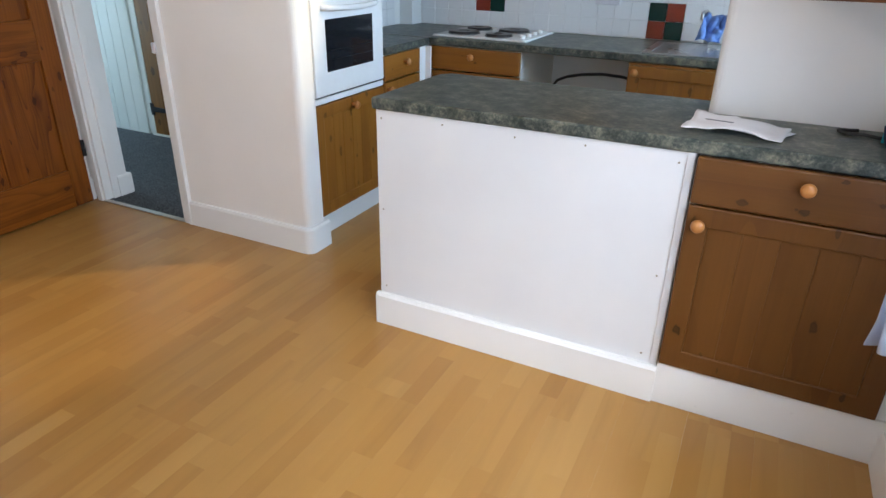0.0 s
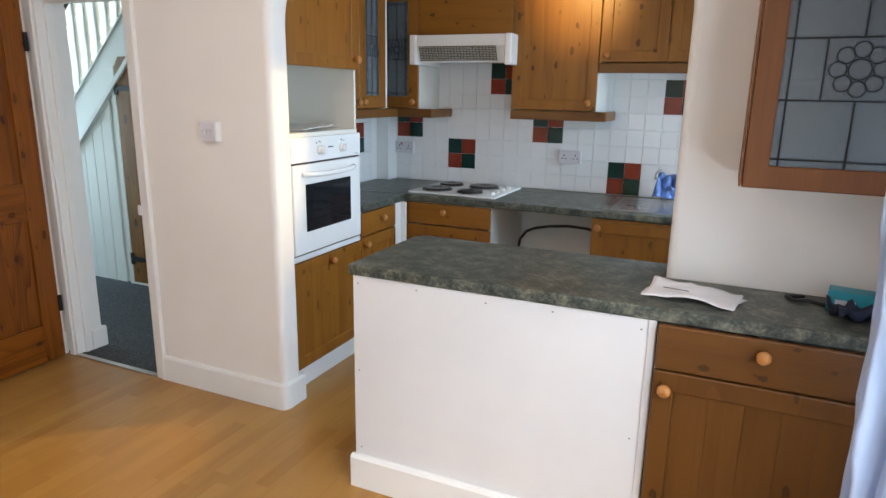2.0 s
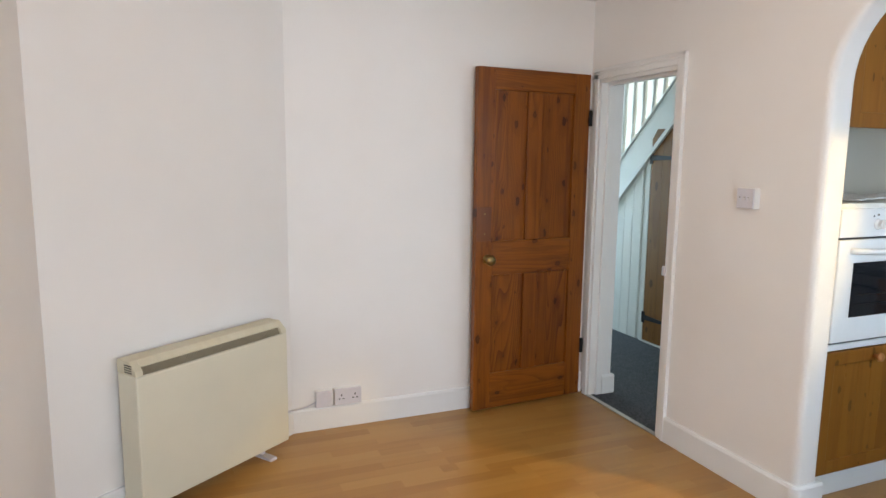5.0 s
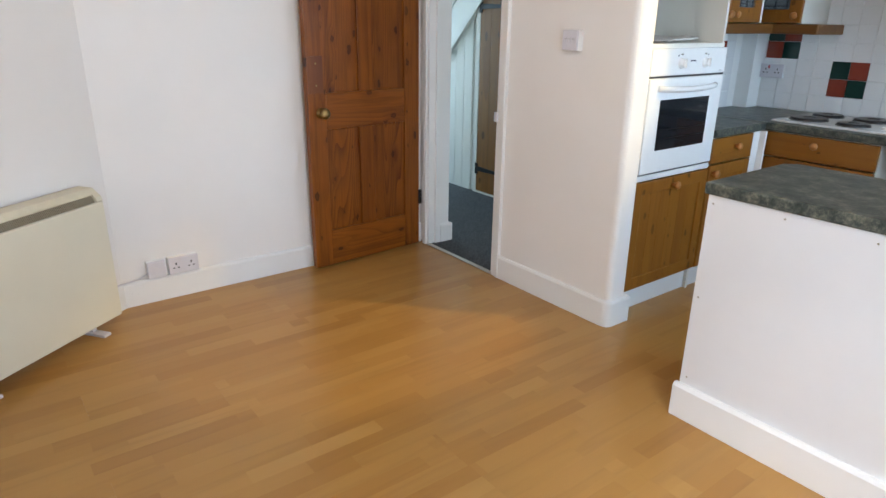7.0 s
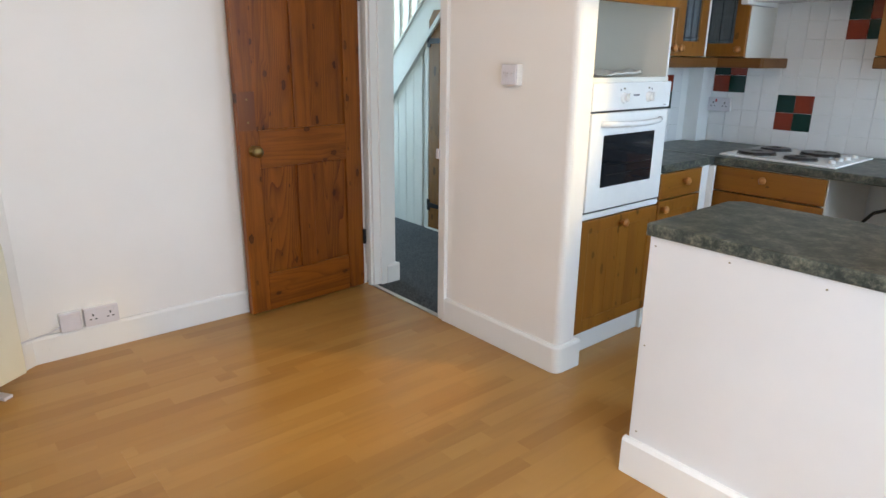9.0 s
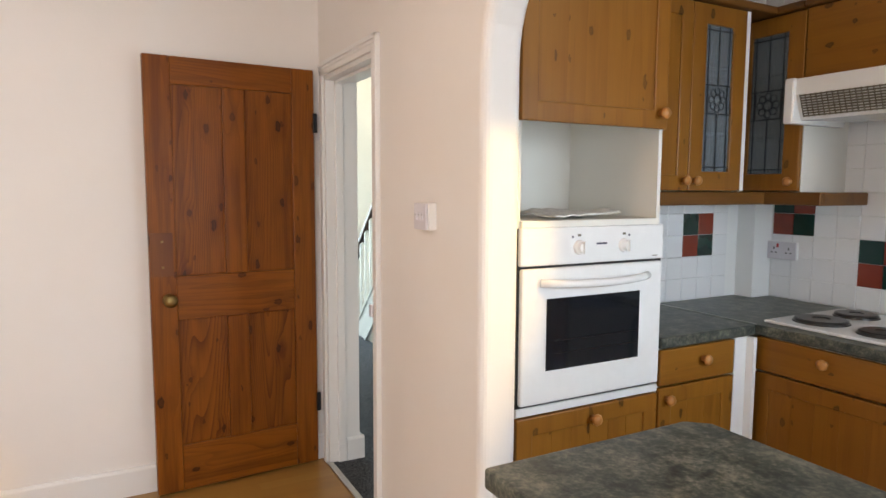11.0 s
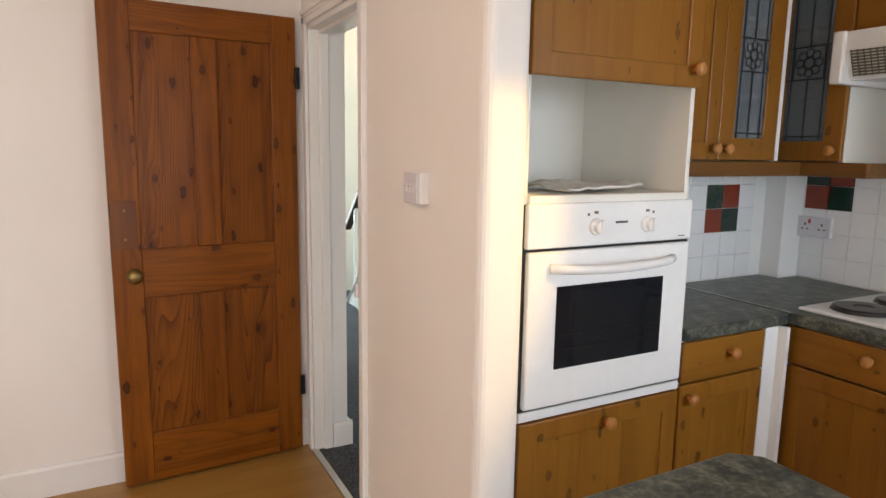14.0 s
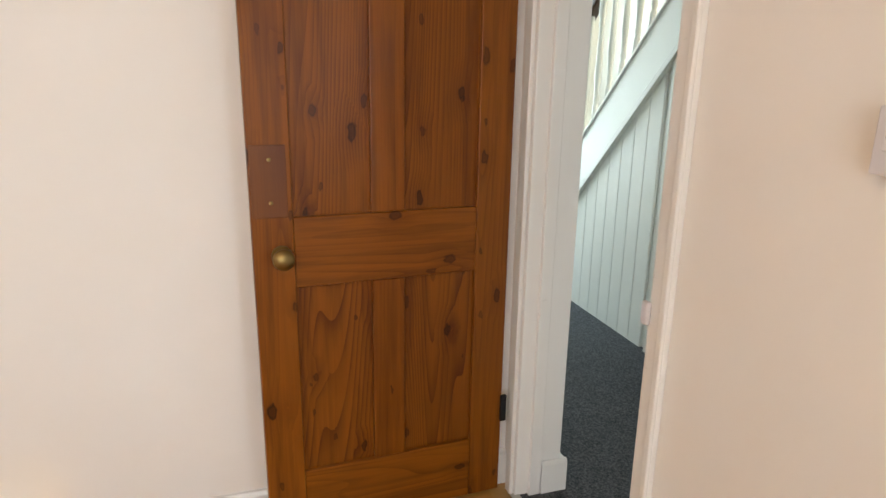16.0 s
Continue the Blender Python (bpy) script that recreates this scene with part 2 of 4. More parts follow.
def make_worktop():
    m = Mat("slate_laminate", 0.36)
    m.b.inputs["Specular IOR Level"].default_value = 0.35
    v = m.coords((1, 1, 1), False)
    a, b, c = m.noise(v, 14, 6, 0.7), m.noise(v, 62, 5, 0.8), m.noise(v, 170, 2)
    f = m.math("ADD", m.math("MULTIPLY", a, 0.5), m.math("MULTIPLY", b, 0.5))
    col = m.ramp(f, (0.41, (0.020, 0.027, 0.026)), (0.48, (0.060, 0.070, 0.060)), (0.54, (0.135, 0.140, 0.112)), (0.61, (0.26, 0.25, 0.19)))
    m.color(m.mix(m.math("MULTIPLY", c, 0.35), col, (0.04, 0.05, 0.05)))
    m.rough(b, 0.28, 0.45)
    m.bump(b, 0.0004, 0.3)
    return m.m


def make_carpet():
    m = Mat("carpet", 0.95)
    v = m.coords((1, 1, 1), False)
    a, b = m.noise(v, 5, 4), m.noise(v, 130, 3, 0.8)
    col = m.ramp(b, (0.42, (0.018, 0.022, 0.027)), (0.62, (0.135, 0.145, 0.158)))
    m.color(m.mix(m.math("MULTIPLY", a, 0.4), col, (0.045, 0.050, 0.058)))
    m.bump(b, 0.006, 1.0)
    return m.m


def make_floor():
    """Three-strip beech laminate: the strips are printed on each board, as on the real ones."""
    m = Mat("beech_laminate", 0.3)
    v = m.coords((1, 1, 1), True)
    sep = m.node("ShaderNodeSeparateXYZ")
    tc = m.node("ShaderNodeTexCoord")
    m.link(tc.outputs["Object"], sep.inputs[0])
    info = m.node("ShaderNodeObjectInfo")
    row = m.math("FLOOR", m.math("MULTIPLY", m.math("ADD", sep.outputs["X"], 0.0975), 1 / 0.065))
    wn_row = m.node("ShaderNodeTexWhiteNoise")
    wn_row.noise_dimensions = "2D"
    comb = m.node("ShaderNodeCombineXYZ")
    m.link(row, comb.inputs[0])
    m.link(m.math("MULTIPLY", info.outputs["Random"], 91.0), comb.inputs[1])
    m.link(comb.outputs[0], wn_row.inputs["Vector"])
    shift = m.math("ADD", sep.outputs["Y"], m.math("MULTIPLY", wn_row.outputs["Value"], 3.0))
    cell = m.math("FLOOR", m.math("MULTIPLY", shift, 1 / 0.47))
    comb2 = m.node("ShaderNodeCombineXYZ")
    m.link(m.math("ADD", row, m.math("MULTIPLY", info.outputs["Random"], 57.0)), comb2.inputs[0])
    m.link(cell, comb2.inputs[1])
    wn2 = m.node("ShaderNodeTexWhiteNoise")
    wn2.noise_dimensions = "2D"
    m.link(comb2.outputs[0], wn2.inputs["Vector"])
    tone = wn2.outputs["Value"]
    col = m.ramp(tone, (0.0, (0.375, 0.178, 0.038)), (0.25, (0.425, 0.216, 0.050)), (0.8, (0.450, 0.238, 0.060)), (1.0, (0.485, 0.268, 0.074)))
    mul = m.node("ShaderNodeVectorMath")
    mul.operation = "MULTIPLY_ADD"
    m.link(wn2.outputs["Color"], mul.inputs[0])
    mul.inputs[1].default_value = (5, 5, 5)
    m.link(tc.outputs["Object"], mul.inputs[2])
    mp = m.node("ShaderNodeMapping", Scale=(1, 0.08, 1))
    m.link(mul.outputs[0], mp.inputs["Vector"])
    g1, g2 = m.noise(mp.outputs[0], 26, 4), m.noise(mp.outputs[0], 150, 3, 0.7)
    flame = m.ramp(m.noise(mp.outputs[0], 9, 2), (0.52, (0, 0, 0)), (0.60, (1, 1, 1)), (0.64, (0.2, 0.2, 0.2)), (0.72, (0, 0, 0)))
    col = m.mix(m.math("MULTIPLY", g1, 0.26), col, (0.29, 0.155, 0.045))
    col = m.mix(m.math("MULTIPLY", flame, 0.20), col, (0.23, 0.105, 0.028))
    col = m.mix(m.math("MULTIPLY", g2, 0.14), col, (0.21, 0.095, 0.026))
    m.color(col)
    m.rough(m.noise(v, 14, 4), 0.24, 0.4)
    m.bump(g2, 0.00025, 0.25)
    return m.m


def make_curtain():
    m = Mat("satin", 0.42)
    v = m.coords((1, 1, 0.05), False)
    m.color(m.ramp(m.noise(v, 60, 3), (0.3, (0.62, 0.72, 0.88)), (0.7, (0.72, 0.80, 0.93))))
    m.b.inputs["Sheen Weight"].default_value = 0.3
    m.b.inputs["Transmission Weight"].default_value = 0.0
    tr = m.node("ShaderNodeBsdfTranslucent", Color=(0.66, 0.76, 0.95, 1))
    mx = m.node("ShaderNodeMixShader", Fac=0.5)
    m.link(m.b.outputs[0], mx.inputs[1])
    m.link(tr.outputs[0], mx.inputs[2])
    m.link(mx.outputs[0], m.t.nodes["Material Output"].inputs["Surface"])
    return m.m


def make_glass(name, c=(0.95, 0.97, 0.98), rough=0.02, clear=1.0):
    m = Mat(name, rough)
    m.color(c)
    m.b.inputs["Transmission Weight"].default_value = clear
    m.b.inputs["IOR"].default_value = 1.3
    return m.m


def make_glow(name, c, strength):
    m = Mat(name, 0.4)
    m.color((0.9, 0.86, 0.78))
    m.b.inputs["Emission Color"].default_value = (*c, 1)
    m.b.inputs["Emission Strength"].default_value = strength
    return m.m


SLATE, CARPET, FLOORM, SATIN = make_worktop(), make_carpet(), make_floor(), make_curtain()
GLASS, LEADED, OVENGLASS = make_glass("glass"), make_glass("leaded_glass", (0.34, 0.40, 0.44), 0.2, 0.65), plain("oven_glass", (0.012, 0.014, 0.018), 0.06)
SHADE, BULB = make_glow("lit_shade", (1.0, 0.84, 0.58), 2.6), make_glow("lit_bulb", (1.0, 0.88, 0.66), 22.0)


# ---- building helpers ----
def box(bm, x0, x1, y0, y1, z0, z1):
    vs = [bm.verts.new(p) for p in ((x0, y0, z0), (x1, y0, z0), (x1, y1, z0), (x0, y1, z0), (x0, y0, z1), (x1, y0, z1), (x1, y1, z1), (x0, y1, z1))]
    for f in ((3, 2, 1, 0), (4, 5, 6, 7), (0, 1, 5, 4), (1, 2, 6, 5), (2, 3, 7, 6), (3, 0, 4, 7)):
        bm.faces.new([vs[i] for i in f])


def prism(bm, pts, axis, a, b):
    """A solid from a flat outline, pulled from a to b along the axis (0, 1 or 2)."""
    def at(p, h):
        q = list(p)
        q.insert(axis, h)
        return q
    lo, hi = [bm.verts.new(at(p, a)) for p in pts], [bm.verts.new(at(p, b)) for p in pts]
    bm.faces.new(lo), bm.faces.new(hi)
    for i in range(len(pts)):
        j = (i + 1) % len(pts)
        bm.faces.new((lo[i], lo[j], hi[j], hi[i]))


def lathe(bm, profile, n=20, m=None):
    """Turns (radius, height) pairs about z; m places it."""
    rings = [[bm.verts.new((r * math.cos(2 * math.pi * i / n), r * math.sin(2 * math.pi * i / n), z)) for i in range(n)] for r, z in profile]
    for a, b in zip(rings, rings[1:]):
        for i in range(n):
            bm.faces.new((a[i], a[(i + 1) % n], b[(i + 1) % n], b[i]))
    bm.faces.new(rings[0]), bm.faces.new(rings[-1])
    if m is not None:
        bmesh.ops.transform(bm, matrix=m, verts=[v for r in rings for v in r])


def tube(bm, pts, r, n=8):
    pts = [Vector(p) for p in pts]
    rings = []
    for i, p in enumerate(pts):
        way = (pts[min(i + 1, len(pts) - 1)] - pts[max(i - 1, 0)]).normalized()
        side = way.cross(Vector((0.13, 0.37, 0.92))).normalized()
        up = way.cross(side)
        rings.append([bm.verts.new(p + r * (math.cos(2 * math.pi * k / n) * side + math.sin(2 * math.pi * k / n) * up)) for k in range(n)])
    for a, b in zip(rings, rings[1:]):
        for k in range(n):
            bm.faces.new((a[k], a[(k + 1) % n], b[(k + 1) % n], b[k]))
    bm.faces.new(rings[0]), bm.faces.new(rings[-1])


def finish(name, bm, mat, parent=None, bevel=0.0, smooth=False, segments=2):
    bmesh.ops.recalc_face_normals(bm, faces=bm.faces)
    me = bpy.data.meshes.new(name)
    bm.to_mesh(me)
    bm.free()
    me.materials.append(mat)
    if smooth:
        for p in me.polygons:
            p.use_smooth = True
    ob = new(name, me)
    if parent:
        ob.parent = parent
    if bevel:
        mod = ob.modifiers.new("bevel", "BEVEL")
        mod.width, mod.segments, mod.limit_method = bevel, segments, "ANGLE"
        mod.angle_limit = radians(40)
    return ob


def boxes(name, mat, parent, *bs, bevel=0.0):
    bm = bmesh.new()
    for b in bs:
        box(bm, *b)
    return finish(name, bm, mat, parent, bevel)


def thing(name, m, label, category, group=""):
    ob = new(name)
    ob.empty_display_size = 0.1
    ob.matrix_world = m
    return tagged(ob, label, category, group)


def setting(ob, label, category):
    return tagged(ob, label, category, kind="structure")


# ---- the large structure ----
CEILZ = 2.35
WX, EX, SY, NY, NB, KY = -3.18, 0.605, 0.078, 2.795, 2.925, 4.70   # inner faces of the rooms
DX, DN = Vector((-0.588, 0.809, 0)), Vector((0.809, 0.588, 0))       # along and out of the splayed chimney wall

bm = bmesh.new()
box(bm, -3.4, 0.8, -0.1, 4.9, -0.2, -0.013)
floor = setting(finish("floor", bm, GROUT), "beech laminate floor laid in long boards", "floor")
hall_floor = setting(boxes("hall_floor", CARPET, None, (-6.4, -2.19, 2.802, 5.0, -0.2, 0.004)), "dark blue-grey carpet of the hall", "carpet")

# north wall with the doorway and the wide arch
bm = bmesh.new()
AL, AR, AT, ARAD = -1.660, -0.045, 2.078, 0.36
JB = 2.955   # hall face of the wall at the doorway
D0, D1, DT = -3.105, -2.465, 1.885
arch = []
for i in range(13):
    a = math.pi - i / 12 * math.pi / 2
    arch.append((AL + ARAD + ARAD * math.cos(a), AT - ARAD + ARAD * math.sin(a)))
for i in range(13):
    a = math.pi / 2 - i / 12 * math.pi / 2
    arch.append((AR - ARAD + ARAD * math.cos(a), AT - ARAD + ARAD * math.sin(a)))
prism(bm, [(D1, DT), (D1, 0), (AL, 0), *arch, (AR, 0), (0.8, 0), (0.8, CEILZ + 0.06), (WX - 0.1, CEILZ + 0.06), (WX - 0.1, DT)], 1, NY, NB)
box(bm, WX - 0.2, D0, NY, JB, 0, DT + 0.02)
wall_north = setting(finish("wall_north", bm, WALL, None, 0.030, segments=5), "white-painted wall with a wide rounded arch and a doorway", "wall")
wall_west = setting(boxes("wall_west", WALL, None, (WX - 0.2, WX, 0.9, NY, 0, CEILZ)), "plain white-painted wall", "wall")
# splayed chimney wall, from the west wall to the south one
CW = -1.968
p0 = Vector((-2.52, 0.1, 0))
bm = bmesh.new()
a, b = DN * CW + DX * ((p0.dot(DX)) - 0.16), DN * CW + DX * 2.80
prism(bm, [(a.x, a.y), (b.x, b.y), (b.x - 0.3 * DN.x, b.y - 0.3 * DN.y), (a.x - 0.3 * DN.x, a.y - 0.3 * DN.y)], 2, 0, CEILZ)
wall_splayed = setting(finish("wall_splayed", bm, WALL), "white-painted splayed chimney wall", "wall")
wall_south = setting(boxes("wall_south", WALL, None, (-2.7, 0.8, SY - 0.2, SY, 0, CEILZ)), "plain white-painted wall", "wall")


def wall_with_window(name, y0, y1, wy0, wy1, wz0, wz1, mat):
    return setting(boxes(name, mat, None, (EX, EX + 0.24, y0, wy0, 0, CEILZ), (EX, EX + 0.24, wy1, y1, 0, CEILZ),
                         (EX, EX + 0.24, wy0, wy1, 0, wz0), (EX, EX + 0.24, wy0, wy1, wz1, CEILZ)), "white-painted wall with a window", "wall")


LW, KW = (0.35, 2.12, 0.58, 2.0), (3.35, 4.45, 1.0, 1.95)
wall_with_window("wall_east", SY - 0.2, NB, *LW, WALL)
wall_with_window("wall_kitchen_east", NB, 5.0, *KW, WALL_K)
wall_kn = setting(boxes("wall_kitchen_north", WALL_K, None, (-2.4, 0.8, KY, KY + 0.2, 0, CEILZ)), "white kitchen wall, tiled above the worktop", "wall")
wall_kw = setting(boxes("wall_kitchen_west", WALL_K, None, (-2.30, -2.195, NB, KY, 0, CEILZ)), "white kitchen wall, tiled above the worktop", "wall")
boxing = setting(boxes("pipe_boxing", WALL_K, None, (-2.195, -2.10, KY - 0.13, KY, 0.85, CEILZ), bevel=0.003), "white pipe boxing in the corner", "boxing")
ceiling = setting(boxes("ceiling", CEIL, None, (-3.4, 0.84, -0.15, KY + 0.2, CEILZ, CEILZ + 0.15)), "off-white plastered ceiling", "ceiling")


def window(name, y0, y1, z0, z1, bars):
    w = thing(name, pose(EX + 0.13, (y0 + y1) / 2, z0), "white-painted casement window with clear panes", "window")
    w["kind"] = "structure"
    h, wd = z1 - z0, (y1 - y0) / 2
    fr = [(-0.035, 0.035, -wd, -wd + 0.055, 0, h), (-0.035, 0.035, wd - 0.055, wd, 0, h), (-0.035, 0.035, -wd, wd, 0, 0.06), (-0.035, 0.035, -wd, wd, h - 0.055, h)]
    for i in range(1, bars):
        y = -wd + 2 * wd * i / bars
        fr.append((-0.03, 0.03, y - 0.028, y + 0.028, 0.055, h - 0.05))
    boxes("frame", GLOSS, w, *fr, bevel=0.004)
    for i in range(bars):
        ya, yb = -wd + 2 * wd * i / bars + 0.03, -wd + 2 * wd * (i + 1) / bars - 0.03
        g = boxes("pane", GLASS, w, (-0.004, 0.004, ya, yb, 0.055, h - 0.05))
        g.visible_shadow = False
    boxes("sill", GLOSS, w, (-0.165, -0.036, -wd - 0.03, wd + 0.03, -0.03, 0.0), bevel=0.006)
    return w


window("window_1", *LW, 3)
window("window_2", *KW, 2)

# hall: walls, ceiling, stairwell
HY, HX0 = 3.89, -6.2
setting(boxes("wall_hall_south", HALLP, None, (-6.4, D0 - 0.285, NB - 0.125, JB - 0.001, 0, CEILZ)), "white hall wall", "wall")
setting(boxes("wall_hall_west", HALLP, None, (HX0 - 0.2, HX0, 2.8, 3.0, 0, 4.2), (HX0 - 0.2, HX0, 3.85, 5.0, 0, 4.2), (HX0 - 0.2, HX0, 3.0, 3.85, 2.2, 4.2), (HX0 - 0.2, HX0, 3.0, 3.85, 0, 0.35)), "white hall wall with a glazed opening", "wall")
setting(boxes("wall_stairwell", HALLP, None, (-6.4, -2.3, 4.80, 5.0, 0, 4.2)), "white stairwell wall", "wall")
setting(boxes("wall_hall_east", HALLP, None, (-2.33, -2.302, NB, 4.8, 0, 4.2)), "white hall wall", "wall")
setting(boxes("ceiling_hall", CEIL, None, (-6.4, -2.302, JB, HY, CEILZ, CEILZ + 0.1), (-6.4, -2.302, HY - 0.1, HY, CEILZ + 0.1, 4.2), (-6.4, -2.302, HY - 0.1, 5.0, 4.2, 4.3)), "white hall ceiling and stairwell top", "ceiling")


# ---- skirting, architrave, coving ----
def skirt(name, pts_a, pts_b, out, h=0.105, t=0.018, mat=GLOSS):
    """A skirting board from a to b along a wall, standing out from it, with a rounded top."""
    a, b, o = Vector((*pts_a, 0)), Vector((*pts_b, 0)), Vector((*out, 0))
    bm = bmesh.new()
    prof = [(0, 0), (t, 0), (t, h - 0.012), (t - 0.006, h), (0, h)]
    ends = [[bm.verts.new(p + o * x + Vector((0, 0, z))) for x, z in prof] for p in (a, b)]
    bm.faces.new(ends[0]), bm.faces.new(ends[1])
    for i in range(5):
        j = (i + 1) % 5
        bm.faces.new((ends[0][i], ends[0][j], ends[1][j], ends[1][i]))
    return setting(finish(name, bm, mat, None, 0.0015), "white-painted skirting board", "skirting")


def rounded_skirt(h=0.13, t=0.018, r=0.022):
    """The pillar's skirting: along the wall, round the corner of the arch and into its reveal."""
    path = [(Vector((D1 + 0.05, NY, 0)), Vector((0, -1, 0)))]
    for i in range(9):
        a = -math.pi / 2 + i * math.pi / 16
        n = Vector((math.cos(a), math.sin(a), 0))
        path.append((Vector((AL - r, NY + r, 0)) + n * r, n))
    path.append((Vector((AL, NB + 0.01, 0)), Vector((1, 0, 0))))
    bm = bmesh.new()
    rows = [[bm.verts.new(p + n * x + Vector((0, 0, z))) for x, z in ((-0.012, 0), (t, 0), (t, h - 0.012), (t - 0.006, h), (-0.012, h))] for p, n in path]
    bm.faces.new(rows[0]), bm.faces.new(rows[-1])
    for a, b in zip(rows, rows[1:]):
        for i in range(5):
            bm.faces.new((a[i], a[(i + 1) % 5], b[(i + 1) % 5], b[i]))
    return setting(finish("baseboard_pillar", bm, GLOSS, None, 0.0015), "white-painted skirting board rounded at the corner", "skirting")


rounded_skirt()
skirt("baseboard_west", (WX, 0.98), (WX, NY), (1, 0), 0.125)
cs, ce = DN * CW + DX * (p0.dot(DX) + 0.0), DN * CW + DX * 2.70
skirt("baseboard_splayed", (cs.x, cs.y), (ce.x, ce.y), (DN.x, DN.y), 0.125)
skirt("baseboard_south", (-2.56, SY), (0.6, SY), (0, 1), 0.125)
skirt("baseboard_east", (EX, SY), (EX, 2.45), (-1, 0), 0.12)
skirt("baseboard_jamb", (D0 + 0.0205, NY + 0.087), (D0 + 0.0205, JB + 0.019), (1, 0), 0.12, 0.016)
skirt("baseboard_hall", (D0 + 0.0205, JB + 0.001), (WX - 0.2, JB + 0.001), (0, 1), 0.12, 0.018)


def architrave():
    bm = bmesh.new()
    w = 0.058
    for x, s in ((D1, 1), (D0, -1)):
        if s > 0:
            box(bm, x, x + w, NY - 0.014, NY, 0, DT + w)
            box(bm, x + w - 0.018, x + w, NY - 0.022, NY - 0.012, 0, DT + w)
        else:
            box(bm, x - 0.03, x + 0.006, NY - 0.014, NY, 0, DT + w)
    box(bm, D0 - 0.03, D1, NY - 0.014, NY, DT, DT + w)
    box(bm, D0 - 0.03, D1 + w, NY - 0.022, NY - 0.012, DT + w - 0.018, DT + w)
    box(bm, D0 - 0.03, D1 + w, NY - 0.018, NY - 0.012, DT + w - 0.034, DT + w - 0.026)
    # lining and stop bead
    box(bm, D0 - 0.004, D0 + 0.02, NY, JB - 0.001, 0, DT)
    box(bm, D1 - 0.02, D1 + 0.004, NY, JB - 0.001, 0, DT)
    box(bm, D0, D1, NY, JB - 0.001, DT - 0.02, DT + 0.004)
    for x0, x1 in ((D0 + 0.018, D0 + 0.034), (D1 - 0.034, D1 - 0.018)):
        box(bm, x0, x1, NY + 0.045, NY + 0.085, 0, DT - 0.02)
    box(bm, D0 + 0.02, D1 - 0.02, NY + 0.045, NY + 0.085, DT - 0.034, DT - 0.018)
    return setting(finish("trim_doorway", bm, GLOSS, None, 0.003), "white moulded door frame and architrave", "door frame")


architrave()
setting(boxes("threshold_strip", ALU, None, (D0 + 0.01, D1 - 0.01, NY - 0.012, NY + 0.018, 0.0, 0.006), bevel=0.002), "aluminium threshold strip between laminate and carpet", "threshold")
bm = bmesh.new()
for q in ((WX, EX, NY - 0.022, NY), (WX, EX, SY, SY + 0.022), (WX, WX + 0.022, 1.0, NY), (EX - 0.022, EX, SY, NY)):
    box(bm, *q, CEILZ - 0.022, CEILZ)
a, b = DN * CW + DX * p0.dot(DX), DN * CW + DX * 2.72
prism(bm, [(a.x, a.y), (b.x, b.y), (b.x + 0.022 * DN.x, b.y + 0.022 * DN.y), (a.x + 0.022 * DN.x, a.y + 0.022 * DN.y)], 2, CEILZ - 0.022, CEILZ)
setting(finish("trim_coving", bm, CEIL, None, 0.008), "slim white coving at the ceiling's edge", "coving")


# ---- kitchen units ----
def knob(parent, x, z, r=0.019, y=0.0, mat=None, name="knob"):
    bm = bmesh.new()
    lathe(bm, [(0.010, 0), (0.009, 0.010), (0.013, 0.014), (r, 0.021), (r, 0.027), (r * 0.75, 0.034), (0.001, 0.036)], 18, pose(x, y, z, 90, 0, 0))
    return finish(name, bm, mat or KNOB, parent, smooth=True)


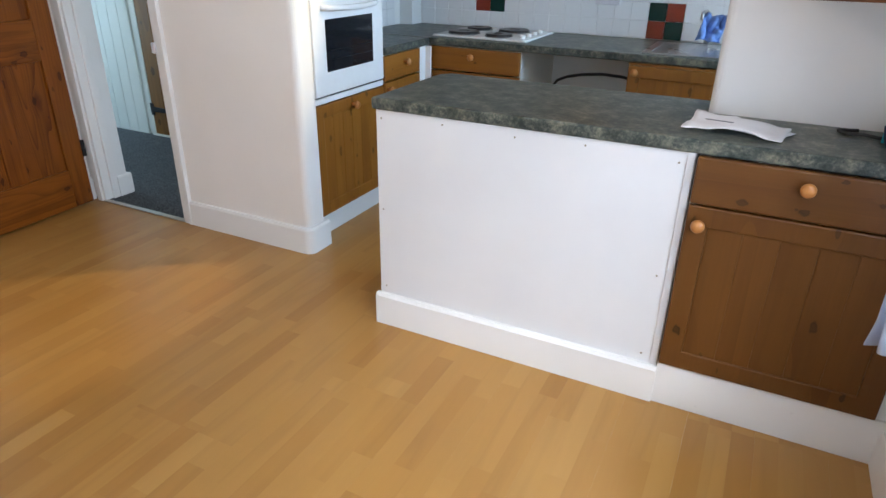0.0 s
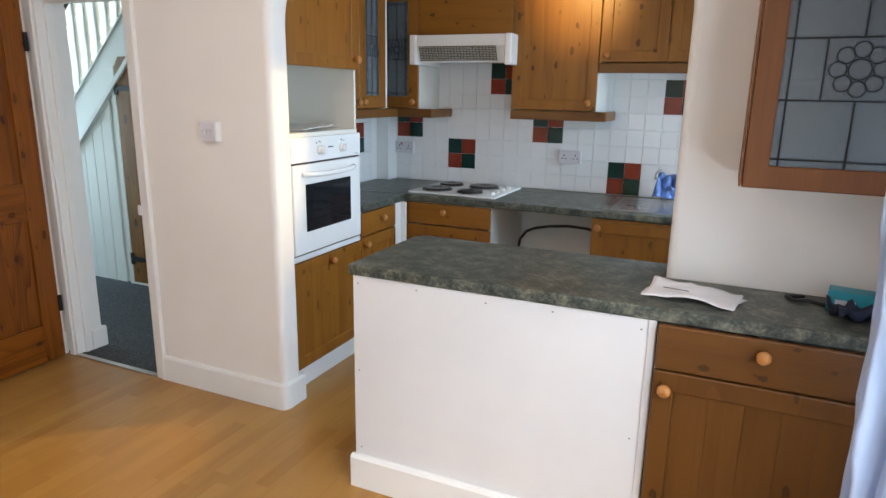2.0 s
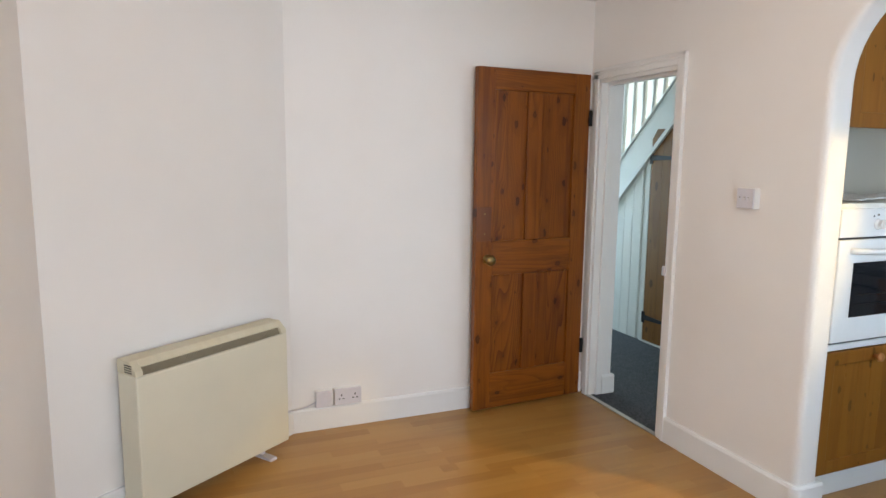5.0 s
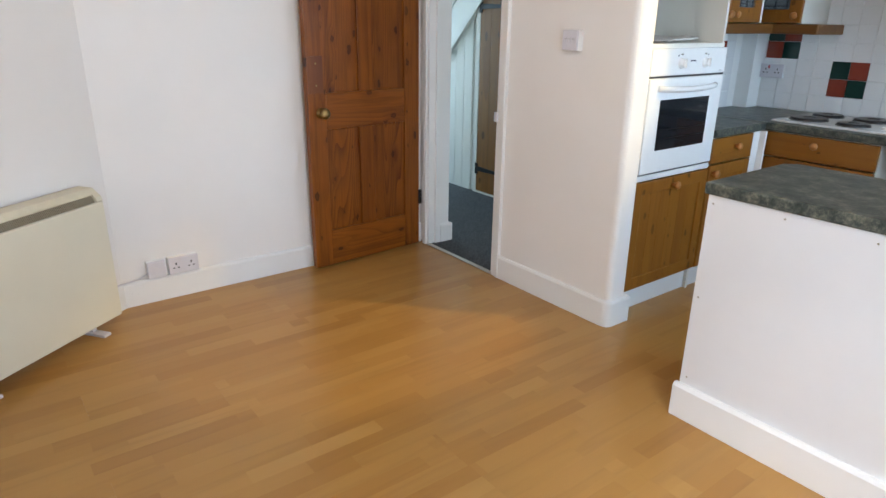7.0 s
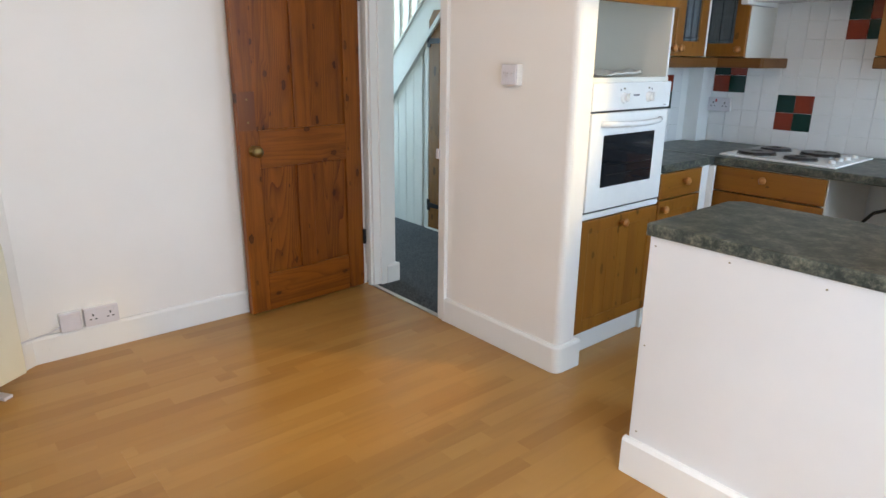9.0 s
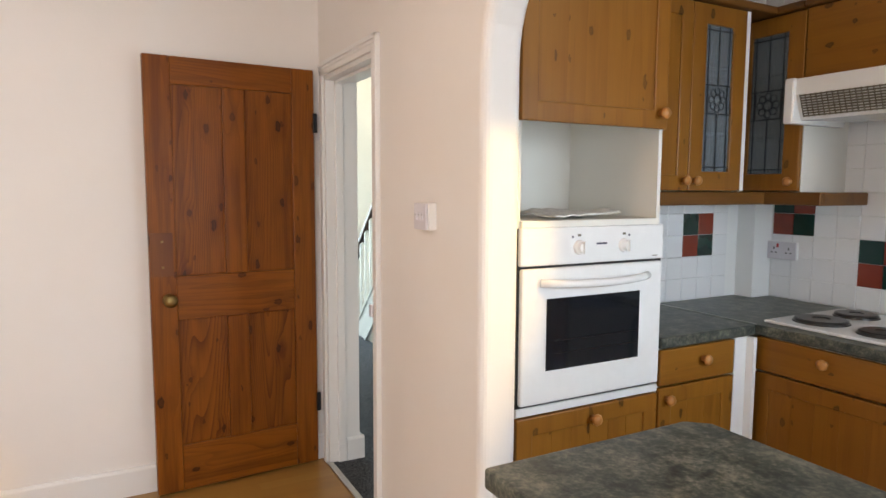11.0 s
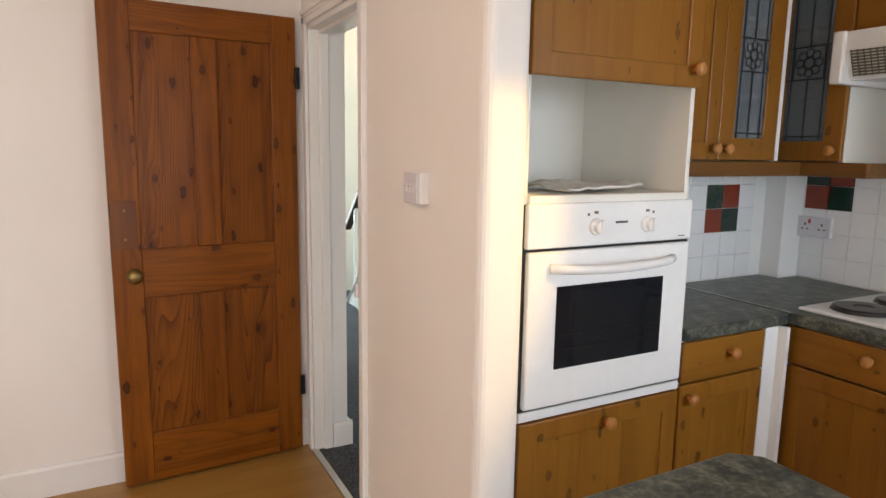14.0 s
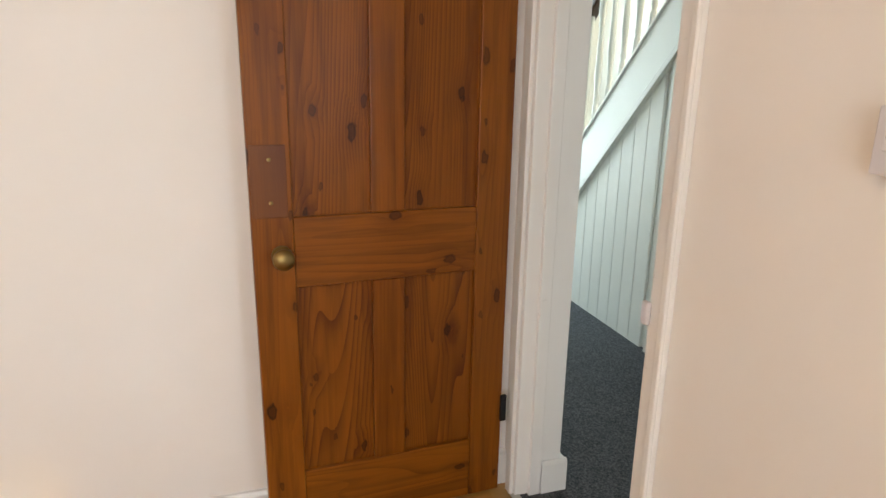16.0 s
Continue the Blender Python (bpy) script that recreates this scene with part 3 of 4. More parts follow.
def front(parent, x0, x1, z0, z1, style="panel", knob_at=None, y=0.0, name="door", wood=None, bloom=0.62, w=0.060):
    """A cabinet front facing -y: pine frame round a sunk panel of tongued boards, a plain drawer front, or leaded glass."""
    g, t = 0.0015, 0.020
    x0, x1, z0, z1 = x0 + g, x1 - g, z0 + g, z1 - g
    if style == "drawer":
        d = boxes(name, STAIN_X if wood else PINE_X, parent, (x0, x1, y - t, y, z0, z1), bevel=0.005)
    else:
        w = min(w, (x1 - x0) * 0.25)
        bm = bmesh.new()
        out, inn = ((x0, z0), (x1, z0), (x1, z1), (x0, z1)), ((x0 + w, z0 + w), (x1 - w, z0 + w), (x1 - w, z1 - w), (x0 + w, z1 - w))
        vo, vi = [[[bm.verts.new((px, yy, pz)) for px, pz in ring] for yy in (y - t, y)] for ring in (out, inn)]
        for k in range(4):
            j = (k + 1) % 4
            bm.faces.new((vo[0][k], vo[0][j], vi[0][j], vi[0][k]))
            bm.faces.new((vo[1][k], vo[1][j], vi[1][j], vi[1][k]))
            bm.faces.new((vo[0][k], vo[0][j], vo[1][j], vo[1][k]))
            bm.faces.new((vi[0][k], vi[0][j], vi[1][j], vi[1][k]))
        d = finish(name, bm, wood or PINE_V, parent, 0.004)
        if style == "panel":
            n = max(2, round((x1 - x0 - 2 * w) / 0.085)) if z1 < 1.0 else 1
            for i in range(n):
                a, b = x0 + w + (x1 - x0 - 2 * w) * i / n, x0 + w + (x1 - x0 - 2 * w) * (i + 1) / n
                boxes("panel_board", wood or PINE_V, d, (a, b, y - t + 0.006, y - 0.004, z0 + w - 0.002, z1 - w + 0.002), bevel=0.0014)
        else:
            gx0, gx1, gz0, gz1 = x0 + w, x1 - w, z0 + w, z1 - w
            boxes("pane", LEADED, d, (gx0 - 0.004, gx1 + 0.004, y - 0.012, y - 0.008, gz0 - 0.004, gz1 + 0.004))
            bm = bmesh.new()
            cx, cz, s = (gx0 + gx1) / 2, gz0 + (gz1 - gz0) * bloom, min((gx1 - gx0) * 0.36, 0.075)
            yy, r = y - 0.0145, 0.0024
            inx = 0.018
            ln = [((gx0 + inx, gz0), (gx0 + inx, gz1)), ((gx1 - inx, gz0), (gx1 - inx, gz1)), ((gx0, gz0 + inx), (gx1, gz0 + inx)), ((gx0, gz1 - inx), (gx1, gz1 - inx)),
                  ((cx, gz0), (cx, cz - s)), ((cx, cz + s), (cx, gz1)), ((gx0, cz - s), (gx1, cz - s)), ((gx0, cz + s), (gx1, cz + s)), ((cx - s, cz - s), (cx - s, cz + s)), ((cx + s, cz - s), (cx + s, cz + s))]
            for (ax, az), (bx, bz) in ln:
                tube(bm, [(ax, yy, az), (bx, yy, bz)], r, 6)
            for k in range(8):
                a = k * math.pi / 4
                pc = (cx + 0.62 * s * math.cos(a), cz + 0.62 * s * math.sin(a))
                tube(bm, [(pc[0] + 0.26 * s * math.cos(j * math.pi / 5), yy, pc[1] + 0.26 * s * math.sin(j * math.pi / 5)) for j in range(11)], r * 0.8, 5)
            tube(bm, [(cx + 0.33 * s * math.cos(j * math.pi / 6), yy, cz + 0.33 * s * math.sin(j * math.pi / 6)) for j in range(13)], r * 0.8, 5)
            finish("lead_came", bm, LEAD, d, smooth=True)
    if knob_at:
        knob(d, knob_at[0], knob_at[1], y=y - t)
    return d


def carcase(parent, w, depth, z0, z1, shelves=(), back=True, mat=None):
    t = 0.016
    bs = [(0, t, 0.001, depth, z0, z1), (w - t, w, 0.001, depth, z0, z1), (t, w - t, 0.001, depth, z0, z0 + t), (t, w - t, 0.001, depth, z1 - t, z1), (t, w - t, depth - 0.006, depth, z0 + t, z1 - t)]
    bs += [(t, w - t, 0.02, depth - 0.006, z, z + t) for z in shelves]
    return boxes("body", mat or MELA, parent, *bs, bevel=0.001)


# peninsula: plain white board at its end, pine unit beside it
PX0, PX1, PY = -1.055, -0.028, 2.449
pen = thing("peninsula_unit", pose(PX0, PY, 0), "white boarded back of the peninsula with painted skirting", "cabinet")
boxes("back_panel", BOARD, pen, (0, PX1 - PX0, 0, 0.016, 0, 0.829), bevel=0.0015)
boxes("edge_strip", BOARD, pen, (PX1 - PX0 - 0.022, PX1 - PX0 - 0.002, -0.005, 0, 0.133, 0.829), bevel=0.001)
boxes("end_panel", BOARD, pen, (0, 0.018, 0.0165, 0.47, 0, 0.829), bevel=0.0015)
boxes("body", MELA, pen, (0.02, PX1 - PX0 - 0.01, 0.02, 0.33, 0.1, 0.828), (0.02, 0.95, 0.33, 0.47, 0.1, 0.828))
bm = bmesh.new()
prism(bm, [(0, 0), (-0.023, 0), (-0.023, 0.120), (-0.014, 0.131), (0, 0.131)], 0, -0.012, PX1 - PX0 + 0.004)
finish("skirting", bm, GLOSS, pen, 0.002)
for x, z in ((0.02, 0.80), (0.25, 0.806), (0.5, 0.80), (0.72, 0.806), (0.985, 0.795), (0.02, 0.47), (0.025, 0.16), (0.975, 0.16), (0.98, 0.44)):
    bm = bmesh.new()
    lathe(bm, [(0.0032, 0), (0.003, 0.0012), (0.001, 0.002)], 10, pose(x, 0, z, 90, 0, 0))
    finish("screw", bm, OUTLET, pen)

wu = thing("base_unit", pose(PX1 + 0.004, PY - 0.006, 0), "stained pine base unit with a drawer over a door", "cabinet")
W = EX - 0.045 - PX1
carcase(wu, W, 0.33, 0.15, 0.80)
front(wu, 0, W, 0.692, 0.828, "drawer", (0.275, 0.785), name="drawer_front", wood=STAIN_V)
front(wu, 0, W, 0.155, 0.690, "panel", (0.036, 0.638), wood=STAIN_V)
boxes("plinth", GLOSS, wu, (-0.002, W + 0.04, -0.008, 0.012, 0.0, 0.150), bevel=0.002)
boxes("filler", GLOSS, wu, (W + 0.002, W + 0.039, 0.0, 0.03, 0.152, 0.828), bevel=0.001)


def worktop(name, pts, z, label, t=0.040):
    bm = bmesh.new()
    prism(bm, pts, 2, z - t, z)
    return tagged(finish(name, bm, SLATE, None, 0.007, segments=3), label, "worktop")


WT = 0.869
worktop("peninsula_worktop", [(-1.068, 2.438), (EX - 0.002, 2.438), (EX - 0.002, NY - 0.002), (AR - 0.003, NY - 0.002), (AR - 0.003, 2.985), (-1.03, 2.985), (-1.068, 2.94)], WT, "dark slate-grey laminate worktop on the peninsula")

# oven tower: local x runs along +y of the room, fronts face +x
TX = -1.712
tower = thing("oven_tower", pose(TX, 2.942, 0, 0, 0, 90), "tall pine and white oven housing with an open niche", "cabinet")
TWD = 0.592
t = 0.016
boxes("body", MELA, tower, (0, t, 0.001, 0.47, 0, 2.085), (TWD - t, TWD, 0.001, 0.47, 0, 2.085), (t, TWD - t, 0.464, 0.47, 0.1, 2.085),
      (t, TWD - t, 0.001, 0.464, 1.640, 1.656), (t, TWD - t, 0.001, 0.464, 2.069, 2.085), (t, TWD - t, -0.012, 0.464, 1.246, 1.266), (t, TWD - t, 0.001, 0.464, 0.66, 0.676), bevel=0.001)
boxes("filler_strip", GLOSS, tower, (0, TWD, -0.016, 0.0, 0.664, 0.690), bevel=0.002)
boxes("plinth", GLOSS, tower, (0, TWD, 0.02, 0.036, 0.0, 0.118), bevel=0.002)
front(tower, 0, TWD, 0.122, 0.660, "panel", (0.30, 0.618))
front(tower, 0, TWD, 1.562, 2.078, "panel", (TWD - 0.035, 1.612))
boxes("cornice", PINE_D, tower, (-0.004, TWD + 0.004, -0.045, 0.47, 2.086, 2.112), bevel=0.008)

oven = thing("oven", pose(TX, 2.942, 0.69, 0, 0, 90), "white built-in electric oven with a dark glass door", "oven")
boxes("body", DARK, oven, (0.02, TWD - 0.02, 0.002, 0.45, 0.0, 0.552))
# dark sheet behind the fronts, painted as the shade in the oven's gaps
boxes("seal", DARK, oven, (-0.001, TWD + 0.001, -0.010, -0.0005, 0.0, 0.554))
boxes("control_panel", ENAMEL, oven, (0.003, TWD - 0.003, -0.026, 0.0, 0.440, 0.556), bevel=0.006)
od = boxes("door", ENAMEL, oven, (0.009, TWD - 0.006, -0.026, 0.0, 0.008, 0.432), bevel=0.007)
boxes("window_glass", OVENGLASS, od, (0.100, 0.484, -0.0285, -0.0262, 0.112, 0.338), bevel=0.001)
bm = bmesh.new()
for z in (0.165, 0.205):
    tube(bm, [(0.13, -0.030, z), (0.475, -0.030, z)], 0.0016, 6)
finish("shelf_bar", bm, PLATE, od)
bm = bmesh.new()
pts = [(0.075 + 0.44 * i / 12, -0.030 - 0.036 * math.sin(math.pi * i / 12) ** 0.5, 0.388 - 0.006 * math.sin(math.pi * i / 12)) for i in range(13)]
tube(bm, pts, 0.0125, 10)
finish("handle", bm, ENAMEL, od, smooth=True)
for x in (0.222, 0.408):
    bm = bmesh.new()
    lathe(bm, [(0.023, 0), (0.022, 0.008), (0.017, 0.012), (0.015, 0.024), (0.001, 0.026)], 20, pose(x, -0.026, 0.492, 90, 0, 0))
    box(bm, x - 0.004, x + 0.004, -0.058, -0.048, 0.474, 0.511)
    finish("control_knob", bm, ENAMEL, oven, smooth=False)
boxes("badge", INK, oven, (0.292, 0.336, -0.0266, -0.0255, 0.498, 0.504))
for x, z in ((0.196, 0.525), (0.430, 0.525), (0.222, 0.530), (0.408, 0.530)):
    s = 0.0035 if x in (0.196, 0.430) else 0.007
    boxes("mark", INK if s < 0.005 else GRILLE, oven, (x - s, x + s, -0.0266, -0.0255, z - 0.0035, z + 0.0035))
boxes("mark", GRILLE, oven, (0.535, 0.560, -0.0266, -0.0255, 0.451, 0.454))

# drawer unit between the oven tower and the corner
KZ = 0.852
du = thing("drawer_unit", pose(TX + 0.004, 3.538, 0, 0, 0, 90), "pine base unit with a small drawer over a door", "cabinet")
carcase(du, 0.385, 0.46, 0.12, 0.81)
front(du, 0, 0.385, 0.676, 0.808, "drawer", (0.212, 0.755), name="drawer_front")
front(du, 0, 0.385, 0.122, 0.672, "panel", (0.034, 0.632))
boxes("plinth", GLOSS, du, (0, 0.385, 0.02, 0.036, 0.0, 0.118))
boxes("corner_post", GLOSS, du, (0.388, 0.470, -0.018, 0.0, 0.0, 0.81), (0.452, 0.470, -0.05, -0.018, 0, 0.81), bevel=0.002)
worktop("corner_worktop", [(-2.193, 3.537), (TX + 0.03, 3.537), (TX + 0.03, 4.03), (-2.193, 4.03)], KZ, "dark slate-grey laminate worktop beside the oven")
BF = 4.065
worktop("sink_worktop", [(-2.193, 4.033), (-1.655, 4.033), (-1.60, 4.04), (EX - 0.002, 4.04), (EX - 0.002, KY - 0.008), (-2.098, KY - 0.008), (-2.098, KY - 0.135), (-2.193, KY - 0.135)], KZ, "long dark slate-grey laminate worktop under the tiles")
tagged(boxes("joint_strip", ALU, None, (-2.19, TX + 0.03, 4.028, 4.0355, KZ + 0.0005, KZ + 0.003), bevel=0.001), "thin aluminium strip joining two worktops", "joint strip")

hu = thing("hob_unit", pose(-1.69, BF, 0), "pine base unit with a drawer front below the hob", "cabinet")
carcase(hu, 0.56, 0.60, 0.12, 0.81)
front(hu, 0, 0.56, 0.676, 0.808, "drawer", (0.27, 0.762), name="drawer_front")
front(hu, 0, 0.56, 0.122, 0.672, "panel")
boxes("plinth", GLOSS, hu, (0, 0.56, 0.03, 0.046, 0.0, 0.118))
su = thing("sink_unit", pose(-0.545, BF, 0), "pine base unit with a boarded door below the sink", "cabinet")
carcase(su, 1.13, 0.60, 0.12, 0.70)
boxes("top_rail", PINE_X, su, (0, 1.13, -0.018, 0.0, 0.795, 0.808))
front(su, 0, 0.56, 0.122, 0.794, "panel", (0.036, 0.762))
front(su, 0.565, 1.13, 0.122, 0.794, "panel", (1.09, 0.762))
boxes("plinth", GLOSS, su, (0, 1.13, 0.03, 0.046, 0.0, 0.118))
bm = bmesh.new()
pts = [(-1.10, 4.52, 0.05), (-1.105, 4.52, 0.44), (-1.09, 4.52, 0.54), (-1.05, 4.52, 0.595), (-0.99, 4.52, 0.622), (-0.90, 4.52, 0.642), (-0.78, 4.52, 0.655), (-0.66, 4.52, 0.650), (-0.58, 4.52, 0.632), (-0.555, 4.52, 0.56), (-0.553, 4.52, 0.05)]
tube(bm, pts, 0.009, 10)
tagged(finish("drain_hose", bm, HOSE, None, smooth=True), "black rubber appliance hose against the wall", "hose")

# hob
hob = thing("hob", pose(-1.70, 4.10, KZ), "white electric hob with four black plates", "hob")
boxes("top_plate", ENAMEL, hob, (0, 0.575, 0, 0.51, 0.0005, 0.012), bevel=0.005)
for x, y, r in ((0.135, 0.145, 0.092), (0.365, 0.125, 0.076), (0.135, 0.375, 0.076), (0.365, 0.375, 0.092)):
    bm = bmesh.new()
    lathe(bm, [(r + 0.006, 0.0125), (r + 0.005, 0.016), (r, 0.017), (r, 0.024), (r - 0.006, 0.027), (r * 0.36, 0.027), (r * 0.30, 0.0235), (0.001, 0.0235)], 32, pose(x, y, 0))
    finish("hot_plate", bm, PLATE, hob, smooth=False)
for i in range(4):
    bm = bmesh.new()
    lathe(bm, [(0.017, 0.0125), (0.016, 0.026), (0.009, 0.030), (0.001, 0.030)], 16, pose(0.52, 0.10 + 0.10 * i, 0))
    finish("control_knob", bm, ENAMEL, hob, smooth=False)

# sink with tap and cloth
sink = thing("sink", pose(-0.50, 4.09, KZ), "inset stainless steel sink with a drainer", "sink")
bm = bmesh.new()
for q in ((0, 0.94, 0, 0.03), (0, 0.94, 0.45, 0.49), (0, 0.04, 0.03, 0.45), (0.40, 0.94, 0.03, 0.45)):
    box(bm, *q, 0.0006, 0.007)
finish("rim", bm, STEEL, sink, 0.003)
bm = bmesh.new()
box(bm, 0.04, 0.40, 0.03, 0.45, 0.0012, 0.0045)
box(bm, 0.04, 0.046, 0.03, 0.45, 0.0045, 0.012), box(bm, 0.394, 0.40, 0.03, 0.45, 0.0045, 0.012)
for i in range(7):
    box(bm, 0.07 + 0.05 * i, 0.076 + 0.05 * i, 0.06, 0.42, 0.0045, 0.007)
finish("bowl", bm, STEEL, sink, 0.002)
tap = thing("tap", pose(-0.235, 4.60, KZ + 0.008), "chrome mixer tap behind the sink", "tap")
bm = bmesh.new()
lathe(bm, [(0.024, 0), (0.022, 0.015), (0.014, 0.025), (0.013, 0.10), (0.001, 0.105)], 18)
tube(bm, [(0, 0, 0.09), (-0.01, -0.01, 0.155), (-0.03, -0.05, 0.175), (-0.04, -0.11, 0.165), (-0.042, -0.13, 0.135)], 0.009, 10)
tube(bm, [(-0.05, 0, 0.09), (0.05, 0, 0.09)], 0.012, 10)
finish("body", bm, STEEL, tap, smooth=True)


def crumple(name, m, sx, sy, h, mat, label, cat, n=16, seed=1, thick=0.002, sharp=2.2):
    bm = bmesh.new()
    grid = []
    for i in range(n + 1):
        row = []
        for j in range(n + 1):
            u, v = i / n - 0.5, j / n - 0.5
            z = h * (0.5 + noise.noise((u * sharp + seed, v * sharp, seed * 1.7)) + 0.35 * noise.noise((u * 7 + seed, v * 7, 3.1)))
            row.append(bm.verts.new((u * sx * (1 + 0.06 * noise.noise((v * 4, seed, 0))), v * sy * (1 + 0.06 * noise.noise((u * 4, seed, 5))), max(z, 0.0006))))
        grid.append(row)
    for i in range(n):
        for j in range(n):
            bm.faces.new((grid[i][j], grid[i + 1][j], grid[i + 1][j + 1], grid[i][j + 1]))
    ob = finish(name, bm, mat, None, smooth=True)
    mod = ob.modifiers.new("solid", "SOLIDIFY")
    mod.thickness, mod.offset = thick, 1
    ob.matrix_world = m
    return tagged(ob, label, cat)


cl = crumple("dish_cloth", pose(-0.225, 4.515, KZ + 0.085, 62, 12, 8), 0.12, 0.15, 0.07, BLUECLOTH, "crumpled blue cloth hung over the kitchen tap", "cloth", 16, 4, 0.004, 3.5)

# wall units, W: left wall; N: tiled wall
ZB, ZT = 1.312, 2.085
wuw = thing("wall_unit", pose(-1.925, 3.538, 0, 0, 0, 90), "pine wall unit with a boarded door and a leaded glass door", "wall cabinet", "kitchen wall units")
carcase(wuw, 0.68, 0.265, ZB + 0.02, ZT, (1.58, 1.84))
front(wuw, 0, 0.346, ZB + 0.045, ZT - 0.002, "panel", (0.316, ZB + 0.085))
front(wuw, 0.346, 0.656, ZB + 0.045, ZT - 0.002, "glass", (0.376, ZB + 0.085), bloom=0.50, w=0.076)
boxes("pelmet", PINE_D, wuw, (0, 0.83, -0.012, 0.01, ZB - 0.012, ZB + 0.042), bevel=0.006)
boxes("cornice", PINE_D, wuw, (0, 0.83, -0.045, 0.265, ZT, ZT + 0.03), bevel=0.008)
boxes("corner_strip", GLOSS, wuw, (0.658, 0.680, -0.015, 0.0, ZB + 0.045, ZT - 0.002))

NF = 4.385


def wall_unit(x0, x1, z0, fronts, label, pelmet=True, shelves=(), px=0.0):
    u = thing("wall_unit", pose(x0, NF, 0), label, "wall cabinet", "kitchen wall units")
    carcase(u, x1 - x0, KY - NF, z0 + 0.02, ZT, shelves)
    for a, b, style, kn in fronts:
        front(u, a, b, z0 + 0.045, ZT - 0.002, style, kn, bloom=0.50, w=0.072 if style == "glass" else 0.060)
    if pelmet:
        boxes("pelmet", PINE_D, u, (0, x1 - x0 + px, -0.022, 0.0, z0 - 0.012, z0 + 0.042), (x1 - x0 + px - 0.018, x1 - x0 + px, 0.0, 0.31, z0 - 0.012, z0 + 0.042), bevel=0.006)
    boxes("cornice", PINE_D, u, (0, x1 - x0, -0.045, KY - NF, ZT, ZT + 0.03), bevel=0.008)
    return u


wall_unit(-2.09, -1.768, ZB, [(0.010, 0.322, "glass", (0.29, ZB + 0.085))], "pine wall unit with a leaded glass door", True, (1.58, 1.84), 0.10)
hu2 = thing("hood_unit", pose(-1.766, NF, 0), "plain pine panel unit above the cooker hood", "wall cabinet", "kitchen wall units")
carcase(hu2, 0.622, KY - NF, 1.80, ZT)
boxes("door", PINE_X, hu2, (0.002, 0.620, -0.02, 0, 1.802, ZT - 0.002), bevel=0.004)
boxes("cornice", PINE_D, hu2, (0, 0.622, -0.045, KY - NF, ZT, ZT + 0.03), bevel=0.008)
wall_unit(-1.142, -0.632, ZB + 0.01, [(0, 0.51, "panel", (0.465, ZB + 0.10))], "golden pine wall unit with a boarded door", True, (), 0.06)
wall_unit(-0.630, 0.10, 1.592, [(0, 0.365, "panel", (0.04, 1.675)), (0.365, 0.73, "panel", (0.69, 1.675))], "short golden pine wall unit beside the taller one", True)

hood = thing("cooker_hood", pose(-1.766, KY, 1.63), "white cooker hood with a slatted front grille", "cooker hood")
bm = bmesh.new()
prism(bm, [(-0.006, 0.02), (-0.40, 0.005), (-0.44, 0.10), (-0.44, 0.165), (-0.006, 0.165)], 0, 0.0, 0.65)
finish("body", bm, ENAMEL, hood, 0.004)
bm = bmesh.new()
for i in range(9):
    z, yy = 0.018 + 0.0095 * i, -0.408 - 0.0040 * i
    box(bm, 0.06, 0.555, yy - 0.007, yy - 0.001, z, z + 0.0048)
for i in range(25):
    x = 0.06 + 0.495 * i / 24
    prism(bm, [(-0.4170, 0.016), (-0.4135, 0.016), (-0.4465, 0.100), (-0.4500, 0.100)], 0, x - 0.0014, x + 0.0014)
finish("grille", bm, GRILLE, hood)
for x0, x1 in ((0.0, 0.035), (0.615, 0.65)):
    boxes("end_cap", ENAMEL, hood, (x0 - 0.004, x1 + 0.004, -0.452, -0.10, -0.008, 0.168), bevel=0.008)

# cupboard on the pier, with leaded glass
pc = thing("glazed_cupboard", pose(0.143, 2.495, 0), "brown wooden wall cupboard with a leaded glass door", "wall cabinet")
carcase(pc, EX - 0.003 - 0.143, NY - 2.496, 1.226, 1.80, (1.50,))
boxes("end_panel", BROWN, pc, (-0.006, -0.0005, -0.018, NY - 2.496, 1.226, 1.80))
front(pc, 0, EX - 0.005 - 0.143, 1.223, 1.802, "glass", None, wood=BROWN, bloom=0.53)


# sockets, switches
def socket(m, w, h, label, gangs, red=False, parent=None, t=0.022):
    s = thing("wall_socket", m, label, "socket")
    boxes("back_box", GLOSS, s, (-w / 2, w / 2, -t * 0.6, 0, -h / 2, h / 2), bevel=0.003)
    boxes("plate", PLASTIC, s, (-w / 2 + 0.001, w / 2 - 0.001, -t, -t * 0.6 - 0.0005, -h / 2 + 0.001, h / 2 - 0.001), bevel=0.003)
    for g in range(gangs):
        cx = (g - (gangs - 1) / 2) * w / gangs
        for dx, dz, a, b in ((0, 0.010, 0.003, 0.006), (-0.011, -0.010, 0.005, 0.0025), (0.011, -0.010, 0.005, 0.0025)):
            boxes("pin_hole", DARK, s, (cx + dx - a, cx + dx + a, -t - 0.0006, -t + 0.001, dz - b, dz + b))
        boxes("rocker", RED if red and g == 0 else PLASTIC, s, (cx + 0.014, cx + 0.024, -t - 0.004, -t, 0.014, 0.032), bevel=0.001)
    return s


